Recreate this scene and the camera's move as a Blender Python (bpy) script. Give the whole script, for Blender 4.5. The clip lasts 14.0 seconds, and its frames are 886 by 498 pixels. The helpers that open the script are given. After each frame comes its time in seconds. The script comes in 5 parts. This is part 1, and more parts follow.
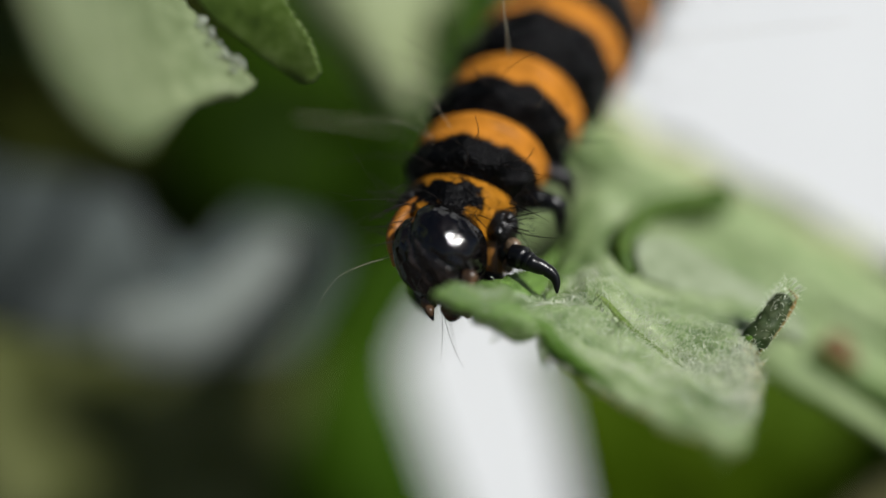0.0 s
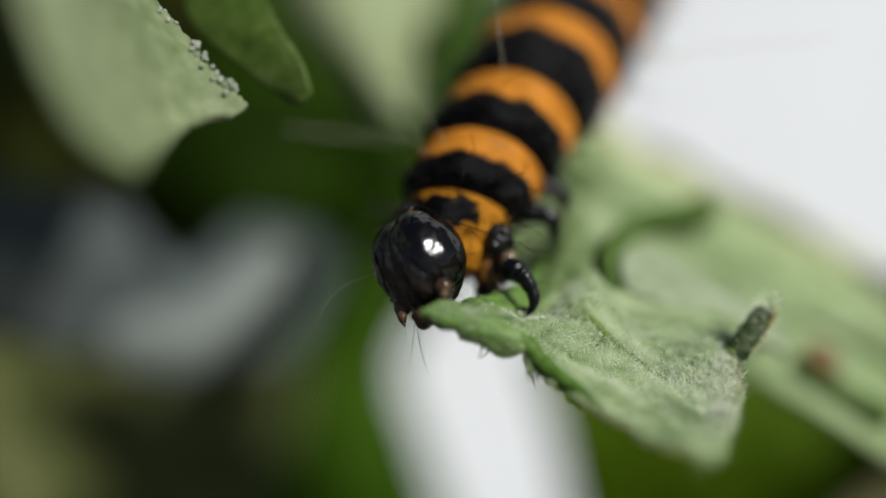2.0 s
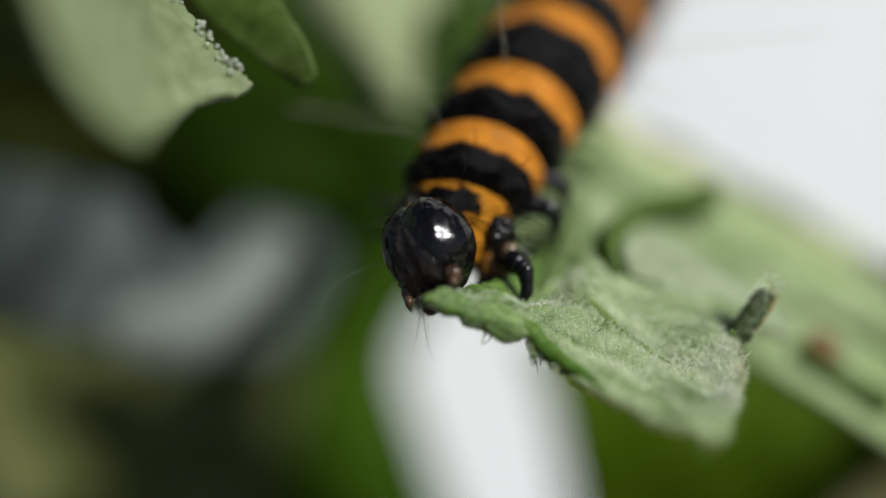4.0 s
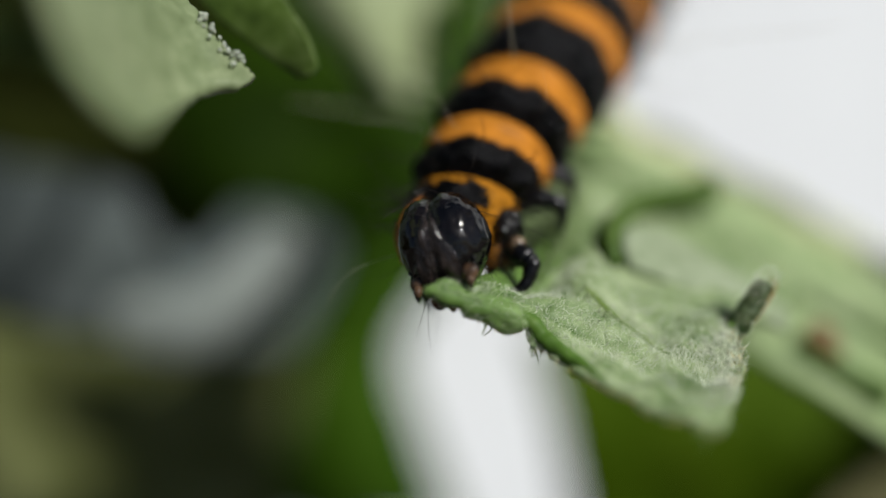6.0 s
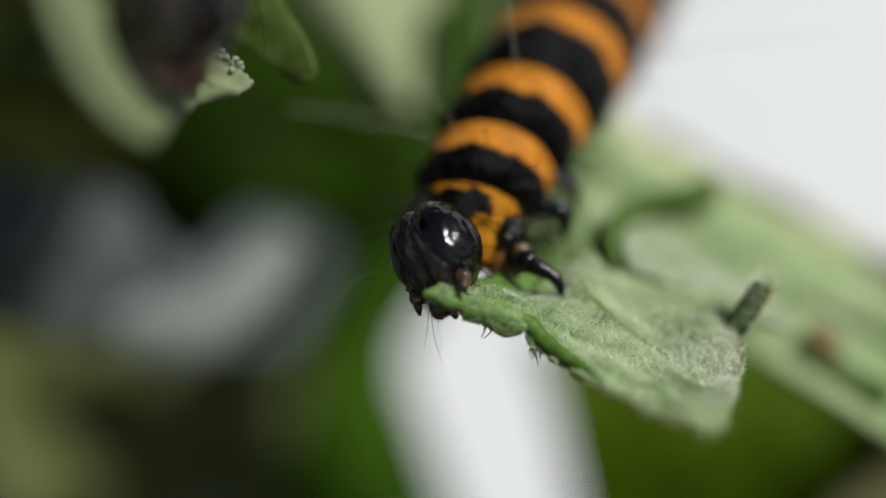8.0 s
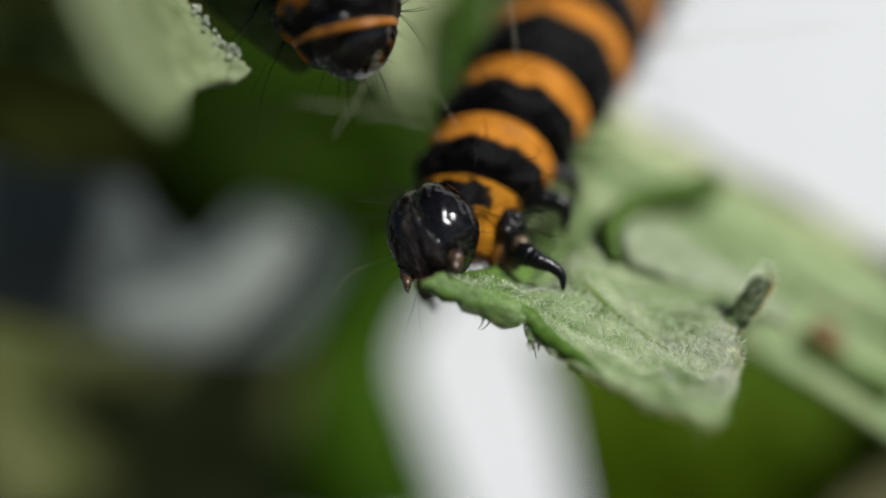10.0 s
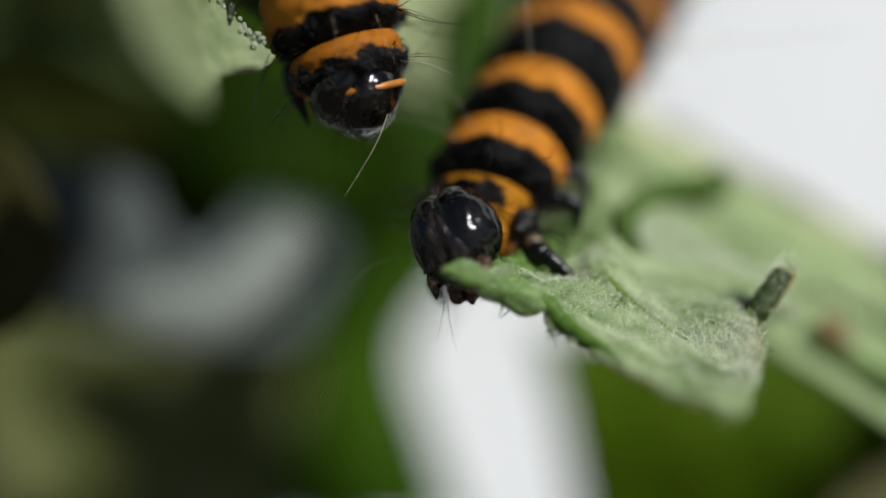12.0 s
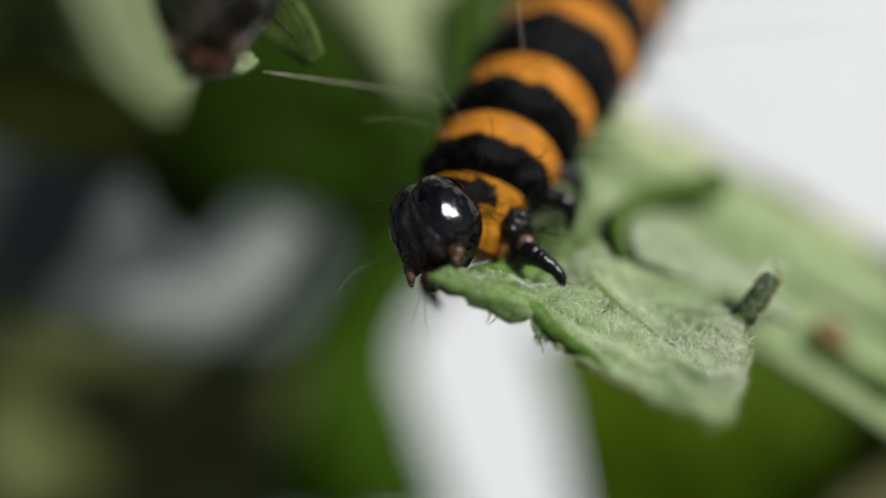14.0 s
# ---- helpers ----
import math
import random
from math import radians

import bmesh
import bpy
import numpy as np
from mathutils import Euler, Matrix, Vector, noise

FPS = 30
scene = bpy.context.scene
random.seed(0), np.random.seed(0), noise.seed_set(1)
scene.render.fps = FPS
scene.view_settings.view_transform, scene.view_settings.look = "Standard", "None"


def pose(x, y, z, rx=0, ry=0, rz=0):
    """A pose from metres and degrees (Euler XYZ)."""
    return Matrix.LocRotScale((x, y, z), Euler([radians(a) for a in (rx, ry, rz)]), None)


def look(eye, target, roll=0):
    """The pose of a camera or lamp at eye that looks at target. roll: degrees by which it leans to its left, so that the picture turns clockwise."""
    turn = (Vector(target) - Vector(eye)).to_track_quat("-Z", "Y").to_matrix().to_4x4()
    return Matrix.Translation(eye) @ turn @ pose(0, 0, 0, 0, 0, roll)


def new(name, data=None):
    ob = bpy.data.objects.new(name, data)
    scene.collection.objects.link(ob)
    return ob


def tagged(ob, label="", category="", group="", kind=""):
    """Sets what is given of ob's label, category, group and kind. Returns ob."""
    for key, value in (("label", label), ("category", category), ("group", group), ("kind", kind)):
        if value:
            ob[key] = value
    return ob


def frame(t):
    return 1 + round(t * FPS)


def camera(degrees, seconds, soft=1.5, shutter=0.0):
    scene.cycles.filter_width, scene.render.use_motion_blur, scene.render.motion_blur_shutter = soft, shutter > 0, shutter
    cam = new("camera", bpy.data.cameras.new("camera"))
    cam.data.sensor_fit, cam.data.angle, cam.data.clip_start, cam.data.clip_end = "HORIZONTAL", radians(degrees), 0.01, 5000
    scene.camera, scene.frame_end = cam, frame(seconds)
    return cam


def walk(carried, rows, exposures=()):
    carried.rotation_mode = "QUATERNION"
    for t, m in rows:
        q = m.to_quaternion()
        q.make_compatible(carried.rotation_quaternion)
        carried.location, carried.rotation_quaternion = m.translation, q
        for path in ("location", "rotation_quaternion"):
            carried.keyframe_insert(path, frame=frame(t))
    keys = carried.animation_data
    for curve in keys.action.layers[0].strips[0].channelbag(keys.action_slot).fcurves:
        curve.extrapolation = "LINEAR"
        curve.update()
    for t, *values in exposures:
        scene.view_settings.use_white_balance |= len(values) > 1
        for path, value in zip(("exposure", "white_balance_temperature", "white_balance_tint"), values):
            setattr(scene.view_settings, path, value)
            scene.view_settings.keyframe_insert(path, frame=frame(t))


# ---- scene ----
cam = camera(50.0, 14.0, soft=1.4)
MM = 0.001                      # everything of the plant is given in millimetres
EYE, TILT = 0.25, -20.0         # height of the eye over the ground, downward tilt
FRAME = pose(0, 0, EYE, TILT, 0, 0)   # x to the right, y ahead, z up, from the first eye
cam.data.dof.use_dof = True
cam.data.dof.focus_distance = 0.0256
cam.data.dof.aperture_fstop = 9.8
# seconds, x, y, z in millimetres, yaw, pitch, roll
ROWS = [
    (0.0, 0.0, 0.0, 0.0, 0.0, 0.0, 0.0),
    (0.5, -0.040, 0.005, 0.121, 0.14, 0.37, -0.18),
    (1.0, 0.085, -0.706, -0.053, -0.08, 0.30, -0.23),
    (1.5, 0.215, -0.472, 0.449, -0.29, 0.20, -0.38),
    (2.0, 0.272, -0.670, 0.420, -0.10, 0.06, 0.28),
    (2.5, 0.132, -0.714, 0.300, -0.07, 0.19, -0.48),
    (5.0, 0.312, -0.738, -0.258, -0.01, -0.04, 0.36),
    (5.5, 0.408, -0.778, -0.256, 0.08, -0.12, 0.37),
    (6.0, 0.165, -0.818, -0.277, -0.06, -0.06, -0.06),
    (6.5, 0.289, -0.741, -0.078, 0.08, -0.23, -0.10),
    (7.0, 0.227, -0.775, -0.142, 0.08, -0.06, 0.42),
    (7.5, 0.141, -0.775, -0.136, -0.05, 0.14, 0.39),
    (8.0, 0.251, -0.948, -0.287, 0.09, 0.18, 0.37),
    (10.5, 0.383, -0.511, -0.473, 0.32, -0.03, -0.14),
    (11.0, 0.231, -0.380, -0.459, 0.15, -0.24, -0.39),
    (11.5, 0.236, -0.302, -0.300, 0.23, -0.20, -0.06),
    (12.0, -0.257, -1.036, -0.975, -0.01, 0.42, -0.67),
    (12.5, 0.021, -0.522, -0.428, 0.21, 0.01, -0.29),
    (13.0, 0.151, -0.390, -0.265, 0.20, -0.17, -0.47),
    (13.5, 0.046, -0.921, -0.459, 0.21, 0.07, -0.91),
    (14.0, 0.099, -0.514, -0.584, 0.08, -0.03, -0.49),
]
walk(cam, [(t, FRAME @ pose(x * MM, y * MM, z * MM, 90 + pitch, roll, yaw)) for t, x, y, z, yaw, pitch, roll in ROWS])

# ---- light ----
world = bpy.data.worlds.new("sky")
scene.world = world
world.use_nodes = True
wn = world.node_tree.nodes
sky = wn.new("ShaderNodeTexSky")
sky.sky_type, sky.sun_disc = "NISHITA", False
sky.sun_elevation, sky.sun_rotation = radians(47), radians(126)
wn["Background"].inputs["Strength"].default_value = 0.04
world.node_tree.links.new(sky.outputs[0], wn["Background"].inputs["Color"])
sun = new("sun", bpy.data.lights.new("sun", "SUN"))
sun.data.energy, sun.data.angle, sun.data.color = 4.2, radians(2.5), (1.0, 0.985, 0.965)
sun.matrix_world = look((0.72, -0.52, 0.95), (0, 0, 0))
scene.view_settings.exposure = 0.25


# ---- materials ----
def material(name):
    m = bpy.data.materials.new(name)
    m.use_nodes = True
    return m, m.node_tree.nodes, m.node_tree.links, m.node_tree.nodes["Principled BSDF"]


def noise_node(n, l, scale, detail=3.0, coords="Object"):
    tc = n.new("ShaderNodeTexCoord")
    t = n.new("ShaderNodeTexNoise")
    t.inputs["Scale"].default_value, t.inputs["Detail"].default_value = scale, detail
    l.new(tc.outputs[coords], t.inputs["Vector"])
    return t


def ramp_node(n, l, source, stops):
    r = n.new("ShaderNodeValToRGB")
    while len(r.color_ramp.elements) < len(stops):
        r.color_ramp.elements.new(0.5)
    for e, (at, colour) in zip(r.color_ramp.elements, stops):
        e.position, e.color = at, (*colour, 1)
    l.new(source, r.inputs["Fac"])
    return r


def bump_node(n, l, height, strength, distance, bsdf):
    b = n.new("ShaderNodeBump")
    b.inputs["Strength"].default_value, b.inputs["Distance"].default_value = strength, distance
    l.new(height, b.inputs["Height"])
    l.new(b.outputs[0], bsdf.inputs["Normal"])
    return b


def leaf_material(name, dark, mid, pale, rough=0.6, glow=0.15, bump=0.6, shine=0.25):
    m, n, l, b = material(name)
    coarse = noise_node(n, l, 260, 4)
    fine = noise_node(n, l, 2200, 3)
    mix = n.new("ShaderNodeMath")
    mix.operation = "MULTIPLY_ADD"
    mix.inputs[1].default_value = 0.45
    l.new(fine.outputs["Fac"], mix.inputs[0])
    half = n.new("ShaderNodeMath")
    half.operation = "MULTIPLY"
    half.inputs[1].default_value = 0.55
    l.new(coarse.outputs["Fac"], half.inputs[0])
    l.new(half.outputs[0], mix.inputs[2])
    r = ramp_node(n, l, mix.outputs[0], [(0.34, dark), (0.5, mid), (0.66, pale)])
    l.new(r.outputs["Color"], b.inputs["Base Color"])
    b.inputs["Roughness"].default_value = rough
    b.inputs["Specular IOR Level"].default_value = shine
    bump_node(n, l, mix.outputs[0], bump, 0.00012, b)
    tr = n.new("ShaderNodeBsdfTranslucent")
    l.new(r.outputs["Color"], tr.inputs["Color"])
    ms = n.new("ShaderNodeMixShader")
    ms.inputs[0].default_value = glow
    l.new(b.outputs[0], ms.inputs[1])
    l.new(tr.outputs[0], ms.inputs[2])
    l.new(ms.outputs[0], n["Material Output"].inputs["Surface"])
    return m


def streaked_leaf(name, dark, mid, pale, fresh):
    """Leaf skin with veins and folds that run along the lobe, and fine mottling."""
    m, n, l, b = material(name)
    uv = n.new("ShaderNodeUVMap")
    mp = n.new("ShaderNodeMapping")
    mp.inputs["Scale"].default_value = (4.0, 10.0, 1.0)
    mp.inputs["Rotation"].default_value = (0, 0, 0.25)
    l.new(uv.outputs[0], mp.inputs["Vector"])
    streak = n.new("ShaderNodeTexNoise")
    streak.inputs["Scale"].default_value, streak.inputs["Detail"].default_value = 1.0, 3.0
    l.new(mp.outputs[0], streak.inputs["Vector"])
    fine = noise_node(n, l, 3200, 4)
    add = n.new("ShaderNodeMath")
    add.operation = "MULTIPLY_ADD"
    add.inputs[1].default_value = 0.3
    l.new(fine.outputs["Fac"], add.inputs[0])
    k = n.new("ShaderNodeMath")
    k.operation = "MULTIPLY"
    k.inputs[1].default_value = 0.7
    l.new(streak.outputs["Fac"], k.inputs[0])
    l.new(k.outputs[0], add.inputs[2])
    r = ramp_node(n, l, add.outputs[0], [(0.33, dark), (0.45, mid), (0.64, pale)])
    sep = n.new("ShaderNodeSeparateXYZ")
    l.new(uv.outputs[0], sep.inputs[0])
    along = n.new("ShaderNodeMapRange")
    along.interpolation_type = "SMOOTHSTEP"
    along.inputs["From Min"].default_value, along.inputs["From Max"].default_value = 0.17, 0.42
    l.new(sep.outputs["X"], along.inputs["Value"])
    young = ramp_node(n, l, add.outputs[0], [(0.36, tuple(c * 0.8 for c in dark)), (0.52, fresh), (0.66, tuple(c * 1.5 for c in fresh))])
    both = n.new("ShaderNodeMix")
    both.data_type = "RGBA"
    l.new(along.outputs[0], both.inputs["Factor"])
    l.new(young.outputs["Color"], both.inputs["A"])
    l.new(r.outputs["Color"], both.inputs["B"])
    l.new(both.outputs["Result"], b.inputs["Base Color"])
    b.inputs["Roughness"].default_value = 0.55
    b.inputs["Specular IOR Level"].default_value = 0.25
    bump_node(n, l, add.outputs[0], 0.5, 0.00025, b)
    tr = n.new("ShaderNodeBsdfTranslucent")
    l.new(both.outputs["Result"], tr.inputs["Color"])
    ms = n.new("ShaderNodeMixShader")
    ms.inputs[0].default_value = 0.25
    l.new(b.outputs[0], ms.inputs[1])
    l.new(tr.outputs[0], ms.inputs[2])
    l.new(ms.outputs[0], n["Material Output"].inputs["Surface"])
    return m


def plain_material(name, colour, rough, scale=3000, vary=0.35, bump=0.3, distance=0.00004, metal=0.0, coat=0.0):
    m, n, l, b = material(name)
    t = noise_node(n, l, scale, 4)
    lo = tuple(c * (1 - vary) for c in colour)
    hi = tuple(min(1.0, c * (1 + vary)) for c in colour)
    r = ramp_node(n, l, t.outputs["Fac"], [(0.35, lo), (0.65, hi)])
    l.new(r.outputs["Color"], b.inputs["Base Color"])
    b.inputs["Roughness"].default_value = rough
    b.inputs["Metallic"].default_value = metal
    b.inputs["Coat Weight"].default_value = coat
    b.inputs["Coat Roughness"].default_value = 0.12
    bump_node(n, l, t.outputs["Fac"], bump, distance, b)
    return m


def banded_skin(name, start, stop, orange, black=(0.0013, 0.0013, 0.0016), patch=0.0):
    """Skin with a black velvet band between two heights of the segment; patch: black plates on the back."""
    m, n, l, b = material(name)
    uv = n.new("ShaderNodeUVMap")
    sep = n.new("ShaderNodeSeparateXYZ")
    l.new(uv.outputs[0], sep.inputs[0])
    wob = noise_node(n, l, 2400 if patch else 1300, 4 if patch else 2)
    fine = noise_node(n, l, 9000, 4)

    def maths(op, a, c):
        k = n.new("ShaderNodeMath")
        k.operation = op
        for i, v in enumerate((a, c)):
            if isinstance(v, (int, float)):
                k.inputs[i].default_value = v
            else:
                l.new(v, k.inputs[i])
        return k.outputs[0]
    shift = maths("MULTIPLY", maths("SUBTRACT", wob.outputs["Fac"], 0.5), 0.24 if not patch else 0.55)
    v = maths("ADD", sep.outputs["Y"], shift)
    off = maths("ABSOLUTE", maths("SUBTRACT", v, (start + stop) / 2), 0)
    inside = maths("SUBTRACT", (stop - start) / 2, off)
    fac = maths("MULTIPLY_ADD", inside, 14.0)
    fac.node.inputs[2].default_value = 0.5
    fac.node.use_clamp = True
    if patch:
        # the plates lie round the middle of the back
        side = maths("ABSOLUTE", maths("SUBTRACT", maths("ADD", sep.outputs["X"], maths("MULTIPLY", shift, 0.45)), 0.13 if patch < 0.2 else 0.25), 0)
        near = maths("MULTIPLY_ADD", maths("SUBTRACT", patch, side), 30.0)
        near.node.inputs[2].default_value = 0.5
        near.node.use_clamp = True
        fac = maths("MULTIPLY", fac, near)
    tone = ramp_node(n, l, wob.outputs["Fac"], [(0.3, tuple(c * 0.72 for c in orange)), (0.62, orange)])
    mix = n.new("ShaderNodeMix")
    mix.data_type = "RGBA"
    l.new(fac, mix.inputs["Factor"])
    l.new(tone.outputs["Color"], mix.inputs["A"])
    mix.inputs["B"].default_value = (*black, 1)
    l.new(mix.outputs["Result"], b.inputs["Base Color"])
    l.new(maths("ADD", maths("MULTIPLY", fac, -0.18), 0.48), b.inputs["Roughness"])
    l.new(maths("ADD", maths("MULTIPLY", fac, 0.03), 0.05), b.inputs["Specular IOR Level"])
    b.inputs["Subsurface Weight"].default_value = 0.0
    relief = maths("ADD", maths("MULTIPLY", fine.outputs["Fac"], maths("ADD", maths("MULTIPLY", fac, 0.9), 0.12)), maths("MULTIPLY", wob.outputs["Fac"], 0.22))
    bump_node(n, l, relief, 0.7, 0.00014, b)
    return m


ORANGE = (0.43, 0.162, 0.018)
M_SKIN = banded_skin("banded_skin", -0.05, 0.50, ORANGE)
M_COLLAR = banded_skin("collar_skin", 0.48, 0.90, (0.33, 0.135, 0.011), patch=0.18)
# the visitor's two skins: their orange is darkened to paint in its shade
M_COLLAR_DARK = banded_skin("dark_collar_skin", -0.10, 0.72, (0.30, 0.105, 0.010), patch=0.55)
M_SKIN_WIDE_SHADED = banded_skin("wide_banded_skin_shaded", -0.05, 0.31, tuple(c * 0.8 for c in ORANGE))


def horn_material(name, dark, brown, bump, gloss=(0.13, 0.27), squeeze=(1.0, 1.0, 1.0)):
    """Wet-looking wrinkled horn: grainy, with duller brownish patches. squeeze: how much finer the wrinkles are along each axis."""
    m, n, l, b = material(name)
    coarse, fine = noise_node(n, l, 1700, 3), noise_node(n, l, 6500, 2)
    for t in (coarse, fine):
        mp = n.new("ShaderNodeMapping")
        mp.inputs["Scale"].default_value = squeeze
        l.new(t.inputs["Vector"].links[0].from_socket, mp.inputs["Vector"])
        l.new(mp.outputs[0], t.inputs["Vector"])
    r = ramp_node(n, l, coarse.outputs["Fac"], [(0.42, dark), (0.68, brown)])
    l.new(r.outputs["Color"], b.inputs["Base Color"])
    k = n.new("ShaderNodeMapRange")
    k.inputs["From Min"].default_value, k.inputs["From Max"].default_value = 0.4, 0.65
    k.inputs["To Min"].default_value, k.inputs["To Max"].default_value = gloss
    l.new(coarse.outputs["Fac"], k.inputs["Value"])
    l.new(k.outputs[0], b.inputs["Roughness"])
    b.inputs["Specular IOR Level"].default_value = 0.5
    h = n.new("ShaderNodeMath")
    h.operation = "MULTIPLY_ADD"
    h.inputs[1].default_value = 0.5
    l.new(fine.outputs["Fac"], h.inputs[0])
    l.new(coarse.outputs["Fac"], h.inputs[2])
    bump_node(n, l, h.outputs[0], bump, 0.00016, b)
    return m


M_HEAD = horn_material("glossy_black_head", (0.0016, 0.0014, 0.0015), (0.005, 0.0035, 0.003), 0.13, (0.05, 0.16))
M_FRONS = horn_material("dull_black_plate", (0.007, 0.0055, 0.0055), (0.032, 0.023, 0.019), 0.7, (0.14, 0.30), (2.2, 2.2, 0.6))
M_LEG = plain_material("glossy_black_leg", (0.0025, 0.0025, 0.003), 0.3, 3000, 0.3, 0.6, 0.00006)
M_LEG.node_tree.nodes["Principled BSDF"].inputs["Specular IOR Level"].default_value = 0.3
M_WART = horn_material("black_wart", (0.0018, 0.0018, 0.002), (0.006, 0.005, 0.005), 0.8, (0.3, 0.5))
M_MOUTH = plain_material("brown_mouthpart", (0.05, 0.02, 0.009), 0.12, 3000, 0.5, 0.4, 0.00005)
M_PALE = plain_material("pale_mouthpart", (0.06, 0.034, 0.018), 0.15, 3000, 0.6, 0.4, 0.00005)
M_FLANK = plain_material("ochre_skin", (0.19, 0.078, 0.008), 0.45, 1500, 0.35, 0.5, 0.00008)
M_NECK = plain_material("orange_neck_skin", (0.36, 0.13, 0.012), 0.4, 1500, 0.3, 0.4, 0.00006)
M_JOINT = plain_material("pale_joint_skin", (0.11, 0.075, 0.045), 0.35, 3000, 0.45, 0.3, 0.00004)
M_SETA = plain_material("dark_bristle", (0.012, 0.010, 0.009), 0.4, 3000, 0.2, 0.0)
M_SETA.node_tree.nodes["Principled BSDF"].inputs["Specular IOR Level"].default_value = 0.1
M_SETA_PALE = plain_material("pale_bristle", (0.36, 0.33, 0.24), 0.4, 3000, 0.2, 0.0)
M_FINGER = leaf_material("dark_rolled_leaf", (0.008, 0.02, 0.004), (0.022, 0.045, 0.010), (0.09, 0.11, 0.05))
M_RIM = leaf_material("orange_leaf_rim", (0.13, 0.085, 0.02), (0.26, 0.17, 0.05), (0.34, 0.26, 0.10))
M_LEAF_PALE = leaf_material("pale_downy_leaf", (0.125, 0.185, 0.06), (0.225, 0.305, 0.13), (0.36, 0.43, 0.225))
M_LEAF_EDGE = leaf_material("fresh_green_leaf", (0.025, 0.060, 0.005), (0.050, 0.100, 0.010), (0.100, 0.150, 0.035))
# green lowered in tone to stand for the shade of leaves above
M_LEAF_SHADED = leaf_material("shade_tinted_leaf", (0.013, 0.033, 0.001), (0.024, 0.058, 0.002), (0.039, 0.082, 0.005), shine=0.05, glow=0.05)
M_LEAF_OLIVE = leaf_material("olive_brown_leaf", (0.036, 0.044, 0.010), (0.08, 0.09, 0.028), (0.20, 0.21, 0.10), shine=0.05, glow=0.05)
# dim and bright ends of one gap, their light painted as two greys
M_GAP_DIM = leaf_material("dim_gap_grey", (0.058, 0.070, 0.066), (0.084, 0.099, 0.093), (0.125, 0.143, 0.135), shine=0.15, glow=0.05, bump=0.3)
M_GAP_LIT = leaf_material("lit_gap_grey", (0.20, 0.225, 0.20), (0.27, 0.30, 0.27), (0.35, 0.385, 0.345), shine=0.2, glow=0.05, bump=0.3)
# blackish tone with the deep shade already in the base colour
M_SHADE_BROWN = leaf_material("painted_shade_brown", (0.008, 0.010, 0.002), (0.016, 0.020, 0.003), (0.028, 0.033, 0.007), shine=0.03, glow=0.03)
M_LEAF_DIMMER = leaf_material("olive_brown_dimming_leaf", (0.020, 0.019, 0.005), (0.034, 0.032, 0.010), (0.052, 0.048, 0.018), shine=0.03, glow=0.03)
# near-black green that paints the shade between the leaves
M_SHADE_GREEN = leaf_material("painted_shade_green", (0.005, 0.013, 0.001), (0.010, 0.023, 0.001), (0.017, 0.035, 0.002), shine=0.03, glow=0.03)
M_LEAF_MOSS = leaf_material("moss_green_leaf", (0.03, 0.06, 0.001), (0.047, 0.088, 0.002), (0.07, 0.11, 0.006), shine=0.05, glow=0.15)
M_LEAF_STREAK = streaked_leaf("streaked_downy_leaf", (0.058, 0.118, 0.02), (0.175, 0.25, 0.098), (0.365, 0.44, 0.24), (0.115, 0.205, 0.042))
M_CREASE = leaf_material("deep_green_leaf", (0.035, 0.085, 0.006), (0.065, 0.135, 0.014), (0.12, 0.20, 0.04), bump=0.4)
M_FROST = leaf_material("whitish_leaf", (0.18, 0.225, 0.12), (0.27, 0.32, 0.20), (0.38, 0.43, 0.30), bump=0.3)
M_SAGE = leaf_material("sage_green_leaf", (0.095, 0.125, 0.05), (0.145, 0.185, 0.085), (0.24, 0.28, 0.15), bump=0.3, glow=0.12)
M_SAGE_BRIGHT = leaf_material("pale_sage_leaf", (0.20, 0.245, 0.10), (0.30, 0.355, 0.18), (0.42, 0.47, 0.29), bump=0.3, glow=0.2)
M_FRESH = leaf_material("bright_green_leaf", (0.07, 0.13, 0.012), (0.13, 0.21, 0.03), (0.22, 0.31, 0.08), glow=0.35)
M_SECOND = leaf_material("mid_green_leaf", (0.04, 0.075, 0.008), (0.075, 0.125, 0.018), (0.14, 0.20, 0.055), glow=0.3)
M_MARGIN = leaf_material("yellowish_leaf_margin", (0.25, 0.28, 0.12), (0.37, 0.40, 0.20), (0.48, 0.50, 0.29))
M_OCHRE = leaf_material("yellowing_leaf", (0.17, 0.16, 0.06), (0.28, 0.26, 0.12), (0.4, 0.37, 0.2), glow=0.3)
M_BROWN = leaf_material("withered_spot", (0.08, 0.035, 0.01), (0.16, 0.08, 0.03), (0.26, 0.15, 0.07))
M_VEIN = leaf_material("leaf_vein", (0.060, 0.110, 0.020), (0.100, 0.160, 0.050), (0.150, 0.200, 0.090))
M_HAIR_GOLD = plain_material("golden_leaf_hair", (0.62, 0.52, 0.24), 0.35, 3000, 0.2, 0.0)
M_HAIR = plain_material("white_leaf_hair", (0.74, 0.78, 0.62), 0.35, 3000, 0.15, 0.0)
M_BEAD = plain_material("glistening_hair", (0.75, 0.80, 0.66), 0.04, 3000, 0.15, 0.0)
M_BEAD.node_tree.nodes["Principled BSDF"].inputs["Transmission Weight"].default_value = 0.75
M_CARD = plain_material("white_card", (0.76, 0.78, 0.785), 0.8, 60, 0.03, 0.1, 0.0002)
# white card's shaded tone, painted as blue-grey
M_CARD_SHADED = plain_material("shaded_card_grey", (0.175, 0.215, 0.205), 0.8, 25, 0.12, 0.2, 0.0005)
M_SOIL = plain_material("dark_soil", (0.05, 0.04, 0.03), 0.95, 40, 0.5, 0.8, 0.01)


